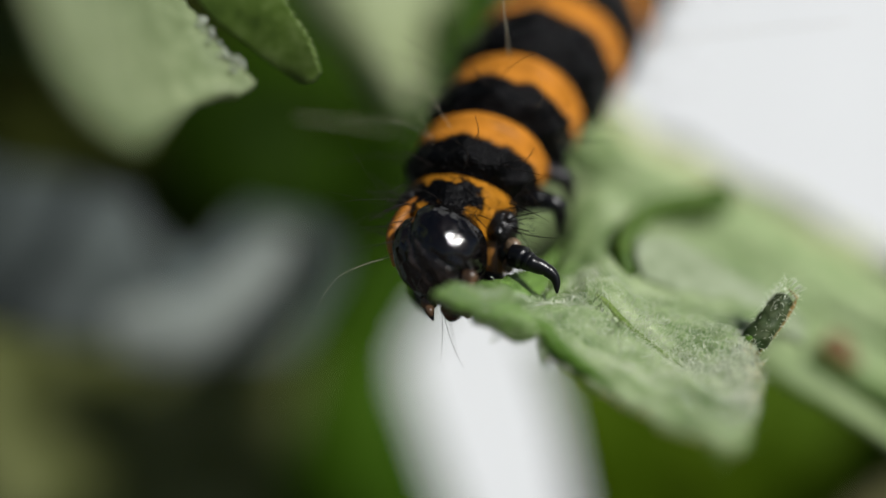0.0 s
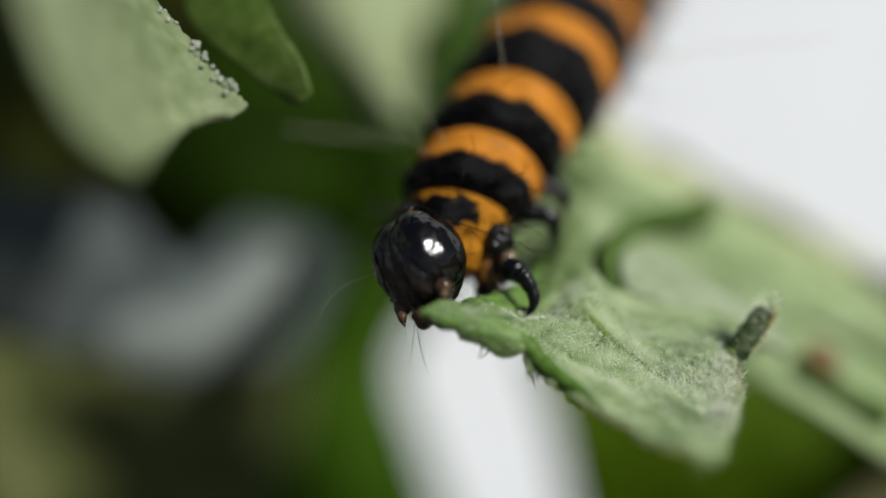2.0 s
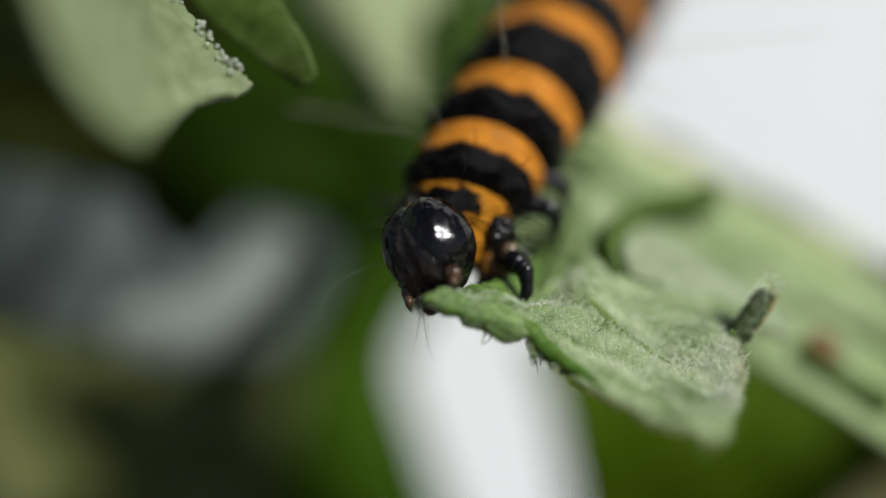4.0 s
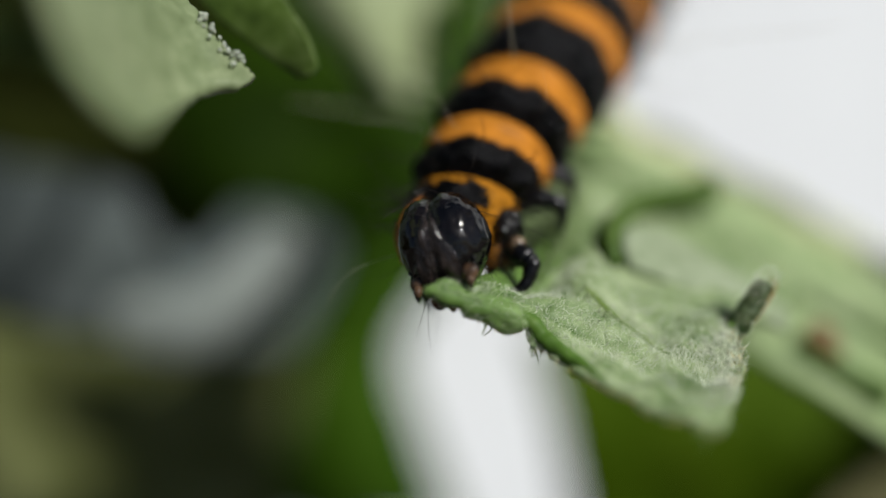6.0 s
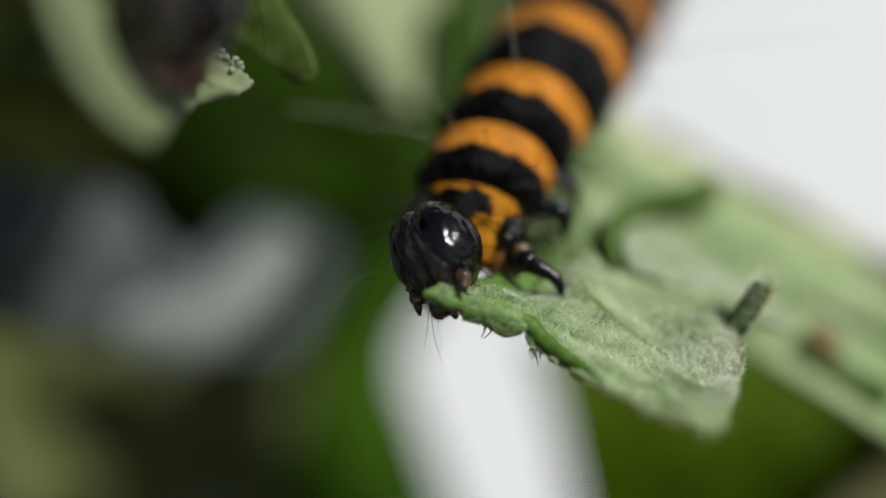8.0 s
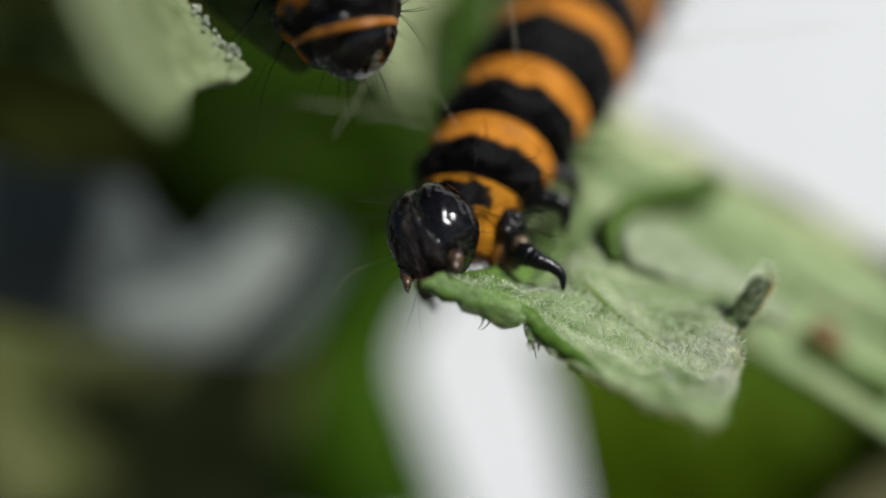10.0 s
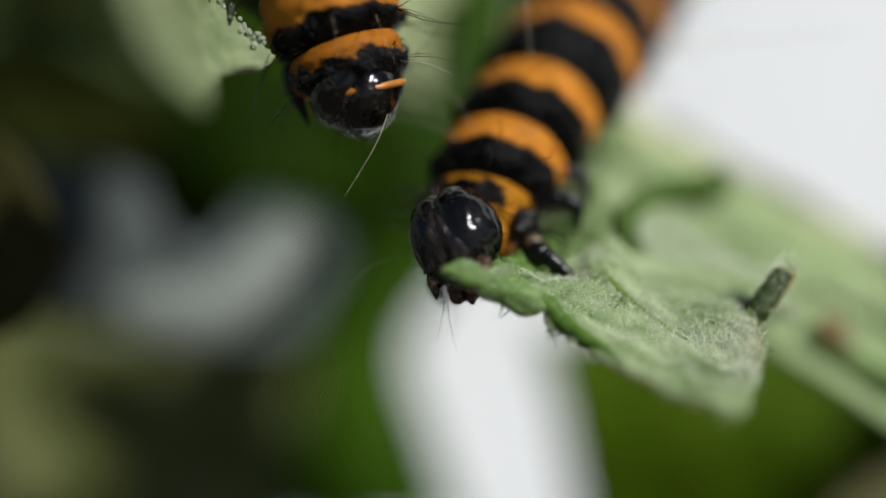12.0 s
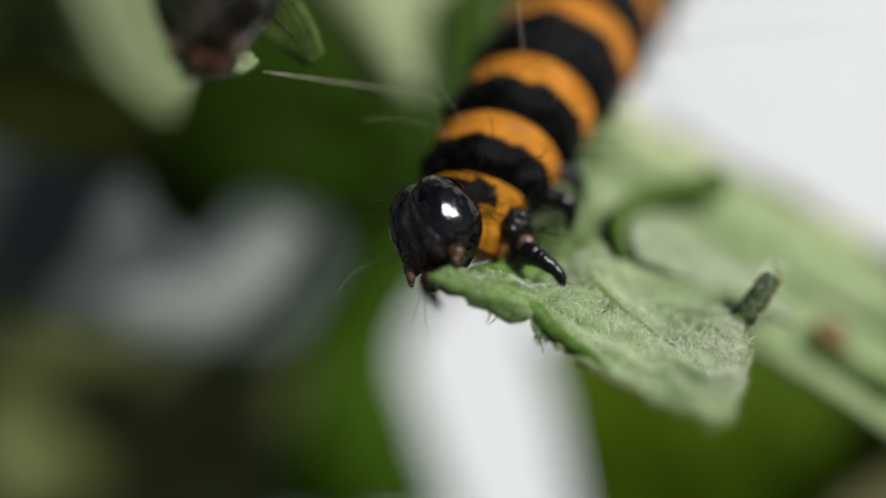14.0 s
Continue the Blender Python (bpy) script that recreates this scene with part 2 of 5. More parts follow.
# ---- shapes ----
def spline(points, count):
    """A smooth curve through the points, as count samples."""
    p = np.array(points, float)
    p = np.vstack([2 * p[0] - p[1], p, 2 * p[-1] - p[-2]])
    out = []
    for s in np.linspace(0, len(p) - 3 - 1e-9, count):
        i, f = int(s), s - int(s)
        a, b, c, d = p[i:i + 4]
        out.append(0.5 * (2 * b + (c - a) * f + (2 * a - 5 * b + 4 * c - d) * f * f + (3 * b - a - 3 * c + d) * f ** 3))
    return np.array(out)


def loft(rows, nu, nv):
    """A sheet through several curves that run side by side: nv x nu x 3."""
    lines = np.array([spline(r, nu) for r in rows])
    return np.stack([spline(lines[:, k], nv) for k in range(nu)], axis=1)


def normals_of(g):
    n = np.cross(np.gradient(g, axis=1), np.gradient(g, axis=0))
    return n / np.maximum(np.linalg.norm(n, axis=2, keepdims=True), 1e-9)


def wrinkle(g, size, depth, seed=0.0):
    """Uneven relief along the sheet's normals."""
    n = normals_of(g)
    out = g.copy()
    for j in range(g.shape[0]):
        for i in range(g.shape[1]):
            out[j, i] += n[j, i] * depth * noise.noise(Vector(g[j, i]) / size + Vector((seed, 0, 0)))
    return out


def sheet(g, thick):
    """Verts and faces of a sheet with two sides and a closed edge."""
    nv, nu, _ = g.shape
    n = normals_of(g) * thick / 2
    verts = np.vstack([(g + n).reshape(-1, 3), (g - n).reshape(-1, 3)])
    at, k = (lambda j, i: j * nu + i), nv * nu
    faces = []
    for j in range(nv - 1):
        for i in range(nu - 1):
            q = (at(j, i), at(j, i + 1), at(j + 1, i + 1), at(j + 1, i))
            faces.append(q)
            faces.append(tuple(k + x for x in reversed(q)))
    rim = [at(0, i) for i in range(nu)] + [at(j, nu - 1) for j in range(1, nv)] + [at(nv - 1, i) for i in range(nu - 2, -1, -1)] + [at(j, 0) for j in range(nv - 2, 0, -1)]
    for a, b in zip(rim, rim[1:] + rim[:1]):
        faces.append((b, a, a + k, b + k))
    return verts, faces


def sheet_uv(g):
    """Coordinates along and across for the faces of sheet(g)."""
    nv, nu, _ = g.shape
    out = []
    for j in range(nv - 1):
        for i in range(nu - 1):
            q = [(a / (nu - 1), b / (nv - 1)) for a, b in ((i, j), (i + 1, j), (i + 1, j + 1), (i, j + 1))]
            out += [q, q[::-1]]
    return out + [[(0.5, 0.0)] * 4] * (2 * (nu + nv) - 4)


def tube(points, radii, sides=8, closed=True):
    p = np.array(points, float)
    r = np.array(radii, float) * np.ones(len(p))
    t = np.gradient(p, axis=0)
    t /= np.maximum(np.linalg.norm(t, axis=1, keepdims=True), 1e-12)
    up = np.array([0.31, 0.52, 0.79])
    verts, faces = [], []
    for c, d, q in zip(p, t, r):
        a = np.cross(d, up)
        a /= np.linalg.norm(a)
        b = np.cross(d, a)
        for k in range(sides):
            w = 2 * math.pi * k / sides
            verts.append(c + q * (math.cos(w) * a + math.sin(w) * b))
    for j in range(len(p) - 1):
        for k in range(sides):
            k2 = (k + 1) % sides
            faces.append((j * sides + k, j * sides + k2, (j + 1) * sides + k2, (j + 1) * sides + k))
    if closed:
        faces.append(tuple(range(sides))[::-1])
        faces.append(tuple(range((len(p) - 1) * sides, len(p) * sides)))
    return np.array(verts), faces


def merged(pieces):
    verts, faces, k = [], [], 0
    for v, f in pieces:
        verts.append(v)
        faces += [tuple(x + k for x in q) for q in f]
        k += len(v)
    return np.vstack(verts), faces


def ball(centre, radii, rings=8, sides=12):
    c, r = np.array(centre, float), np.array(radii, float) * np.ones(3)
    verts, faces = [c + r * (0, 0, 1)], []
    for j in range(1, rings):
        a = math.pi * j / rings
        for k in range(sides):
            w = 2 * math.pi * k / sides
            verts.append(c + r * (math.sin(a) * math.cos(w), math.sin(a) * math.sin(w), math.cos(a)))
    verts.append(c - r * (0, 0, 1))
    last = len(verts) - 1
    for k in range(sides):
        k2 = (k + 1) % sides
        faces.append((0, 1 + k, 1 + k2))
        for j in range(rings - 2):
            a = 1 + j * sides
            faces.append((a + k, a + sides + k, a + sides + k2, a + k2))
        a = 1 + (rings - 2) * sides
        faces.append((a + k, last, a + k2))
    return np.array(verts), faces


def hair(root, way, length, radius, bend=0.3, steps=4):
    """One tapering bristle."""
    root, way = np.array(root, float), np.array(way, float)
    way /= np.linalg.norm(way)
    side = np.array([random.gauss(0, 1) for _ in range(3)])
    side -= way * side.dot(way)
    side /= np.linalg.norm(side) + 1e-9
    p = [root + way * length * f + side * bend * length * f * f for f in np.linspace(0, 1, steps + 1)]
    return tube(p, np.linspace(radius, radius * 0.25, steps + 1), 3, False)


def mesh_of(name, shape, mat, uv=None, smooth=True):
    verts, faces = shape
    me = bpy.data.meshes.new(name)
    me.from_pydata((np.asarray(verts) * MM).tolist(), [], faces)
    me.materials.append(mat)
    me.polygons.foreach_set("use_smooth", [smooth] * len(me.polygons))
    if uv is not None:
        layer = me.uv_layers.new(name="UVMap")
        layer.data.foreach_set("uv", [c for face in uv for corner in face for c in corner])
    me.update()
    return me


def part(name, shape, mat, parent, label="", at=None, base=(0, 0, 0), uv=None):
    """One mesh under a thing or part. Its shape is in millimetres about the parent's origin plus base; at: its own pose in the parent."""
    verts, faces = shape
    ob = new(name, mesh_of(name, (np.asarray(verts) - np.array(base), faces), mat, uv))
    ob.parent = parent
    if at is not None:
        ob.matrix_basis = at
    return tagged(ob, label)


def thing(name, origin, label, category, group="", kind=""):
    ob = new(name)
    ob.empty_display_size = 0.005
    ob.matrix_basis = FRAME @ Matrix.Translation(Vector(origin) * MM)
    return tagged(ob, label, category, group, kind)


# ---- setting ----
def box_shape(lo, hi):
    (a, b, c), (d, e, f) = lo, hi
    v = np.array([(x, y, z) for x in (a, d) for y in (b, e) for z in (c, f)], float)
    return v, [(0, 1, 3, 2), (4, 6, 7, 5), (0, 4, 5, 1), (2, 3, 7, 6), (0, 2, 6, 4), (1, 5, 7, 3)]


ground = new("ground", mesh_of("ground", (np.array([(-6e4, -6e4, 0), (6e4, -6e4, 0), (6e4, 6e4, 0), (-6e4, 6e4, 0)], float), [(0, 1, 2, 3)]), M_SOIL))
tagged(ground, "dark brown soil around the plant", "ground", kind="structure")
card = new("backdrop", mesh_of("backdrop", box_shape((0, 0, 0), (300, 3, 420)), M_CARD, smooth=False))
card.matrix_basis = pose(-0.009, 0.118, 0, 0, 0, 18)
tagged(card, "white matt card standing behind the plant", "backdrop", kind="structure")
# left side of the backdrop: the card's shade is in its colour
board = new("backdrop", mesh_of("backdrop", box_shape((-300, 124, 0), (0, 128, 420)), M_CARD_SHADED, smooth=False))
tagged(board, "blue-grey board standing in for white card in shade", "backdrop", kind="structure")


# ---- plant ----
def leaf_hairs(name, g, count, parent, base, length=0.16, radius=0.012, where=None, lean=0.5, side=1.0):
    """Short white down on a sheet; where(j, i) in 0..1 tells how dense it is."""
    n = normals_of(g) * side
    nv, nu, _ = g.shape
    out = []
    tries = 0
    while len(out) < count and tries < count * 30:
        tries += 1
        fj, fi = random.random() * (nv - 1.001), random.random() * (nu - 1.001)
        if where and random.random() > where(fj / (nv - 1), fi / (nu - 1)):
            continue
        j, i = int(fj), int(fi)
        a, b = fj - j, fi - i
        p = (1 - a) * ((1 - b) * g[j, i] + b * g[j, i + 1]) + a * ((1 - b) * g[j + 1, i] + b * g[j + 1, i + 1])
        w = n[j, i] + lean * np.array([random.gauss(0, 0.6) for _ in range(3)])
        out.append(hair(p + n[j, i] * 0.05, w, length * random.uniform(0.5, 1.5), radius, 0.5, 3))
    ob = part(name, merged(out), M_HAIR, parent, base=base)
    return tagged(ob, "short white leaf hairs", kind="stuff")


def vein(g, row, radius, parent, base, name="vein", mat=None, off=0.1):
    nv, nu, _ = g.shape
    p = g[int(row * (nv - 1))] + normals_of(g)[int(row * (nv - 1))] * off
    return part(name, tube(p, np.linspace(radius, radius * 0.4, nu), 8), mat or M_VEIN, parent, base=base)


def toothed(g, depth, teeth, edge):
    """Cuts small teeth into one edge of a sheet (0: first row, -1: last row)."""
    out = g.copy()
    nv, nu, _ = g.shape
    for i in range(nu):
        f = i / (nu - 1) * teeth
        k = abs((f % 1) - 0.5) * 2
        push = depth * (k - 0.5) * (0.6 + 0.8 * noise.noise(Vector((f, 3.1, 0.7))))
        for s in range(3):
            j = s if edge == 0 else nv - 1 - s
            inner = 4 if edge == 0 else nv - 5
            d = out[j, i] - g[inner, i]
            d = d / (np.linalg.norm(d) + 1e-9)
            out[j, i] += d * push * (1 - s / 3)
    return out


right_base = Vector((22.09, 35.50, -6.74))
plant = thing("ragwort_plant", right_base, "downy green ragwort plant with a half-eaten leaf", "plant")
RB = tuple(right_base)
# the lobe that is being eaten: front edge, middle, fold and the slope behind it
front_edge = [(-0.25, 23.70, -1.31), (0.73, 24.00, -1.87), (2.03, 24.20, -2.43), (2.86, 23.90, -2.91), (3.93, 23.10, -3.56), (4.99, 22.30, -4.07), (5.91, 21.80, -4.40), (6.70, 21.50, -4.59)]
under = [(-0.25, 23.50, -1.13), (0.86, 23.80, -1.59), (2.24, 24.10, -2.11), (3.15, 24.00, -2.67), (4.56, 23.50, -3.34), (5.67, 22.90, -3.83), (6.57, 22.50, -4.11), (7.48, 22.90, -4.00)]
middle = [(-0.08, 23.60, -0.98), (1.08, 24.00, -1.30), (2.50, 24.60, -1.68), (3.81, 25.00, -2.14), (5.31, 25.10, -2.75), (6.53, 24.90, -3.32), (7.39, 24.30, -3.60), (8.14, 24.60, -3.38)]
fold = [(0.20, 23.80, -0.92), (1.55, 24.60, -1.27), (3.11, 26.00, -1.41), (4.32, 26.30, -0.97), (5.55, 26.20, -1.79), (6.77, 26.10, -2.34), (7.95, 25.90, -2.50), (8.38, 25.90, -2.60)]
slope = [(0.52, 24.20, -0.99), (2.69, 26.40, -1.26), (3.77, 27.80, -0.51), (4.88, 28.20, -0.15), (5.93, 28.40, -0.83), (7.59, 28.60, -1.43), (9.42, 29.00, -1.79), (10.52, 29.20, -2.41)]
behind = [(0.97, 24.70, -1.10), (3.49, 29.20, -0.07), (4.75, 31.20, 1.78), (6.11, 32.50, 2.34), (7.62, 33.20, 1.60), (9.40, 33.20, 0.41), (11.88, 33.50, -0.78), (13.47, 33.50, -1.97)]
lobe = loft([front_edge, under, middle, fold, slope, behind], 180, 96)
across = np.linspace(0, 1, 96)[:, None, None]
along = np.linspace(0, 1, 180)[None, :, None]
# the furrow of a side vein, and the swelling beside it
groove = np.exp(-((across - 0.36 - 0.10 * np.sin(along * 5)) / 0.035) ** 2) - 0.6 * np.exp(-((across - 0.27 - 0.08 * np.sin(along * 5)) / 0.06) ** 2)
lobe = lobe + normals_of(lobe) * 0.13 * groove * np.clip(along * 4 - 0.8, 0, 1) * np.clip(5 - along * 5, 0, 1)
lobe = wrinkle(lobe, 1.1, 0.15)
lobe = wrinkle(lobe, 0.5, 0.06, 2.0)
lobe = wrinkle(lobe, 0.22, 0.04, 5.0)
# bites out of the margin: place along it, half width, depth in millimetres
for place, half, deep in ((0.05, 0.025, 0.10), (0.115, 0.03, 0.16), (0.20, 0.03, 0.12), (0.315, 0.030, 0.45), (0.42, 0.03, 0.12), (0.49, 0.02, 0.16), (0.58, 0.03, 0.10), (0.68, 0.025, 0.12)):
    cut = deep * np.exp(-((along - place) / half) ** 2) * np.clip(1 - across / 0.30, 0, 1) ** 1.3
    inward = lobe[30:31] - lobe[0:1]
    lobe = lobe + cut * inward / np.linalg.norm(inward, axis=2, keepdims=True)
lobe = toothed(lobe, 0.10, 27, 0)
# small points of the outer margin, below the finger
outward = lobe[:, 179:180] - lobe[:, 172:173]
outward = outward / np.linalg.norm(outward, axis=2, keepdims=True)
points = sum(deep * np.clip(1 - np.abs(across - place) / half, 0, 1) for place, half, deep in ((0.06, 0.05, 0.10), (0.20, 0.05, 0.16), (0.34, 0.05, 0.26), (0.45, 0.04, 0.18), (0.54, 0.03, 0.12)))
lobe = lobe + outward * points * np.clip((along - 0.95) / 0.05, 0, 1)
eaten = part("leaf_lobe", sheet(lobe, 0.22), M_LEAF_STREAK, plant, "pale green downy lobe with a chewed edge", base=RB, uv=sheet_uv(lobe))
leaf_hairs("down", lobe, 20000, eaten, RB, 0.13, 0.0065, lambda v, u: math.exp(-((v - 0.52) / 0.15) ** 2) * (0.05 + u) + 0.10 * min(1.0, u * 3), 1.6, 1)
leaf_hairs("long_down", lobe, 3000, eaten, RB, 0.24, 0.0085, lambda v, u: math.exp(-((v - 0.40) / 0.17) ** 2) * min(1.0, max(0.0, (u - 0.22) * 3)), 1.8, 1)
leaf_hairs("long_down", lobe, 260, eaten, RB, 0.16, 0.010, lambda v, u: math.exp(-((v - 0.42) / 0.10) ** 2 - ((u - 0.17) / 0.07) ** 2), 1.6, 1)
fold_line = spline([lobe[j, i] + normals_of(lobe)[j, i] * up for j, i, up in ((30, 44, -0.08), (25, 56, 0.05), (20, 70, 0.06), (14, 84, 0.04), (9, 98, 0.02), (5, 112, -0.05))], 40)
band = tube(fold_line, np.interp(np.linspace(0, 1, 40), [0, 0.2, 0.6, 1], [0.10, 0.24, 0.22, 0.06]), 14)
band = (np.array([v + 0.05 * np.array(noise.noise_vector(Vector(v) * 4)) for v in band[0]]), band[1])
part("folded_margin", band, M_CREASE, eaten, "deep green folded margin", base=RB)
brown = lobe[0, 0:56] + normals_of(lobe)[0, 0:56] * 0.02
part("browned_edge", tube(brown, 0.045 + 0.02 * np.sin(np.arange(56) * 0.9), 8), M_RIM, eaten, "thin browned rim of the chewed edge", base=RB)
tufts = []
for k in range(420):
    i, j = 179 - int(abs(random.gauss(0, 9))), random.randint(16, 66)
    w = normals_of(lobe)[j, i] + np.array([random.gauss(0.3, 0.5), random.gauss(-0.2, 0.4), random.gauss(0.2, 0.5)])
    tufts.append(hair(lobe[j, i], w, random.uniform(0.12, 0.34), 0.015, 0.5, 5))
tagged(part("tuft", merged(tufts), M_HAIR, eaten, "tuft of longer white hairs", base=RB), kind="stuff")
golden = []
for k in range(170):
    i, j = 178 - int(abs(random.gauss(0, 6))), random.randint(24, 64)
    w = normals_of(lobe)[j, i] + np.array([random.gauss(0.4, 0.5), random.gauss(-0.2, 0.4), random.gauss(0.1, 0.5)])
    golden.append(hair(lobe[j, i], w, random.uniform(0.10, 0.28), 0.018, 0.5, 5))
tagged(part("golden_tuft", merged(golden), M_HAIR_GOLD, eaten, "golden hairs at the lobe's corner", base=RB), kind="stuff")
rim_hairs, spikes, fringe = [], [], []
for k in range(420):
    i = random.randint(4, 178)
    way = lobe[0, i] - lobe[5, i] + np.array([random.gauss(0, 0.25), random.gauss(-0.1, 0.2), random.gauss(0, 0.2)])
    fringe.append(hair(lobe[random.randint(0, 2), i], way, random.uniform(0.05, 0.17), 0.014, 0.4, 4))
tagged(part("fringe", merged(fringe), M_HAIR_GOLD, eaten, "short golden fringe of the margin", base=RB), kind="stuff")
for k in range(24):
    i = min(179, int(random.choice((40, 64, 68, 74, 82, 172)) + random.gauss(0, 5)))
    p = lobe[0, i]
    way = lobe[0, i] - lobe[6, i] + np.array([random.gauss(0, 0.25), random.gauss(0, 0.2), random.gauss(-0.15, 0.2)])
    spikes.append(hair(p, way, random.uniform(0.12, 0.5), 0.036, 0.5, 5))
for k in range(16):
    j = random.randint(0, 60)
    rim_hairs.append(hair(lobe[j, 179], lobe[j, 179] - lobe[j, 172] + np.array([random.gauss(0, 0.2), -0.1, random.gauss(0, 0.2)]), random.uniform(0.15, 0.45), 0.03, 0.5, 5))
for k in range(70):
    f = random.random()
    i, j = int(66 + 26 * f + random.gauss(0, 3)), int(54 - 12 * f + random.gauss(0, 2))
    way = normals_of(lobe)[j, i] + np.array([random.gauss(0, 0.4), random.gauss(0, 0.3), random.gauss(0.5, 0.4)])
    rim_hairs.append(hair(lobe[j, i], way, random.uniform(0.12, 0.34), 0.03, 0.4, 5))
tagged(part("edge_spine", merged(spikes), M_LEAF_PALE, eaten, "pale green spines of the chewed edge", base=RB), kind="stuff")
tagged(part("edge_hairs", merged(rim_hairs), M_LEAF_PALE, eaten, "pale curved hairs along the edge", base=RB), kind="stuff")
furrow = spline([lobe[j, i] + normals_of(lobe)[j, i] * up for j, i, up in ((56, 62, -0.04), (51, 78, 0.04), (46, 92, 0.07), (42, 108, 0.06), (38, 124, 0.04), (34, 144, -0.05))], 36)
part("side_vein", tube(furrow, np.interp(np.linspace(0, 1, 36), [0, 0.25, 0.7, 1], [0.03, 0.12, 0.10, 0.02]), 8), M_FRESH, eaten, "bright green side vein", base=RB)


def plant_up(p, rise):
    """A point that lies rise millimetres straight above p."""
    way = FRAME.to_3x3().inverted() @ Vector((0, 0, 1))
    return np.array(p) + np.array(way) * rise


def height_of(p):
    return (FRAME @ (Vector(p) * MM)).z / MM


def add_stem(parent, base, top, radius):
    """A ribbed green stem that rises out of the ground past the leaf bases."""
    foot = plant_up(base, -height_of(base) - 3)
    p = spline([foot, plant_up(base, -150), plant_up(base, -60), np.array(base), *top], 60)
    verts, faces = tube(p, np.linspace(radius * 1.5, radius * 0.55, 60), 20)
    centre = np.repeat(p, 20, axis=0)
    ribs = 1 + 0.07 * np.cos(np.tile(np.arange(20), 60) * math.pi)
    part("stem", (centre + (verts - centre) * ribs[:, None], faces), M_VEIN, parent, "ribbed green stem", base=base)


def petiole(parent, base, points, radius=0.6):
    p = spline(points, 20)
    part("petiole", tube(p, np.linspace(radius * 0.7, radius, 20), 8), M_VEIN, parent, "thin green leaf stalk", base=base)


add_stem(plant, RB, [plant_up(RB, 40)], 1.8)
petiole(plant, RB, [(29.62, 49.50, -10.28), (28.62, 46.00, -10.64), tuple(plant_up(RB, -18))])
petiole(plant, RB, [(21.38, 35.20, -6.89), tuple(plant_up(RB, -2))], 0.9)
# the big blade behind
upper = [(6.24, 46.40, 17.69), (5.77, 42.92, 9.72), (7.60, 41.76, 6.36), (12.82, 41.76, 3.38), (19.48, 41.76, -0.17), (22.18, 36.00, -3.19)]
high = [(3.98, 38.00, 14.04), (3.93, 35.50, 6.78), (6.07, 34.50, 3.92), (10.59, 34.50, 1.46), (16.09, 34.50, -1.62), (21.67, 35.00, -5.18)]
rib = [(3.26, 37.50, 13.40), (3.25, 35.00, 5.43), (5.55, 33.80, 2.23), (10.68, 33.50, -0.58), (15.62, 33.50, -3.37), (21.77, 35.00, -6.64)]
lower = [(2.13, 37.30, 12.89), (1.93, 35.20, 3.68), (2.76, 33.60, -0.38), (10.39, 32.30, -3.82), (14.92, 32.00, -6.64), (20.93, 33.80, -9.83)]
blade = wrinkle(loft([upper, high, rib, lower], 70, 30), 2.5, 0.5, 2.0)
big = part("leaf", sheet(blade, 0.3), M_LEAF_PALE, plant, "broad pale green downy leaf blade", base=RB)
part("pale_margin", sheet(blade[0:9], 0.36), M_MARGIN, big, "yellowish margin of the leaf blade", base=RB)
vein(blade, 0.66, 0.45, big, RB, "midrib", off=-0.15)
# the little upturned finger of the lobe
finger = spline([(8.17, 26.00, -2.85), (8.68, 26.00, -2.30), (9.17, 26.10, -1.69), (9.54, 26.20, -1.11)], 14)
rim = finger + np.array([0.26, -0.12, -0.10])
rim[-1] = finger[-1]
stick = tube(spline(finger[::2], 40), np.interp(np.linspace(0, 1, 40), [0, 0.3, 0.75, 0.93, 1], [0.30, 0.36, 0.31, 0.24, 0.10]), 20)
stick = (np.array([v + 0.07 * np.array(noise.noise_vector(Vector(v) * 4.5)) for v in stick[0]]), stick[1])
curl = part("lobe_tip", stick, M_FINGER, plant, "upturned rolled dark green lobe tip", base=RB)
part("rolled_edge", tube(rim, np.interp(np.linspace(0, 1, 14), [0, 0.2, 0.8, 1], [0.02, 0.07, 0.06, 0.02]), 8), M_RIM, curl, "brownish orange rolled edge", base=RB)
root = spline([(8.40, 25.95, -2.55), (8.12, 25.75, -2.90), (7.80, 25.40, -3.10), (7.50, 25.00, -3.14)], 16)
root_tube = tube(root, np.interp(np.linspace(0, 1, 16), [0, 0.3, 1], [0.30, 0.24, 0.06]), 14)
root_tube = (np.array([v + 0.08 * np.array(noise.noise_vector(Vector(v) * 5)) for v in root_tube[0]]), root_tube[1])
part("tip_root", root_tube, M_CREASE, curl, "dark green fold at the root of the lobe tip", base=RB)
fuzz = []
for k in range(260):
    c = root[random.randint(0, 15)]
    w = np.array([random.gauss(0, 0.8), random.gauss(-0.7, 0.6), random.gauss(0.3, 0.8)])
    fuzz.append(hair(c + w / np.linalg.norm(w) * 0.18, w, random.uniform(0.08, 0.26), 0.012, 0.5, 3))
for k in range(420):
    c = finger[random.randint(0, 13)]
    w = np.array([random.gauss(0, 1), random.gauss(-0.3, 1), random.gauss(0, 1)])
    w /= np.linalg.norm(w)
    fuzz.append(hair(c + w * 0.27, w, random.uniform(0.08, 0.24), 0.012, 0.5, 3))
tagged(part("down", merged(fuzz), M_HAIR, curl, "short white leaf hairs", base=RB), kind="stuff")
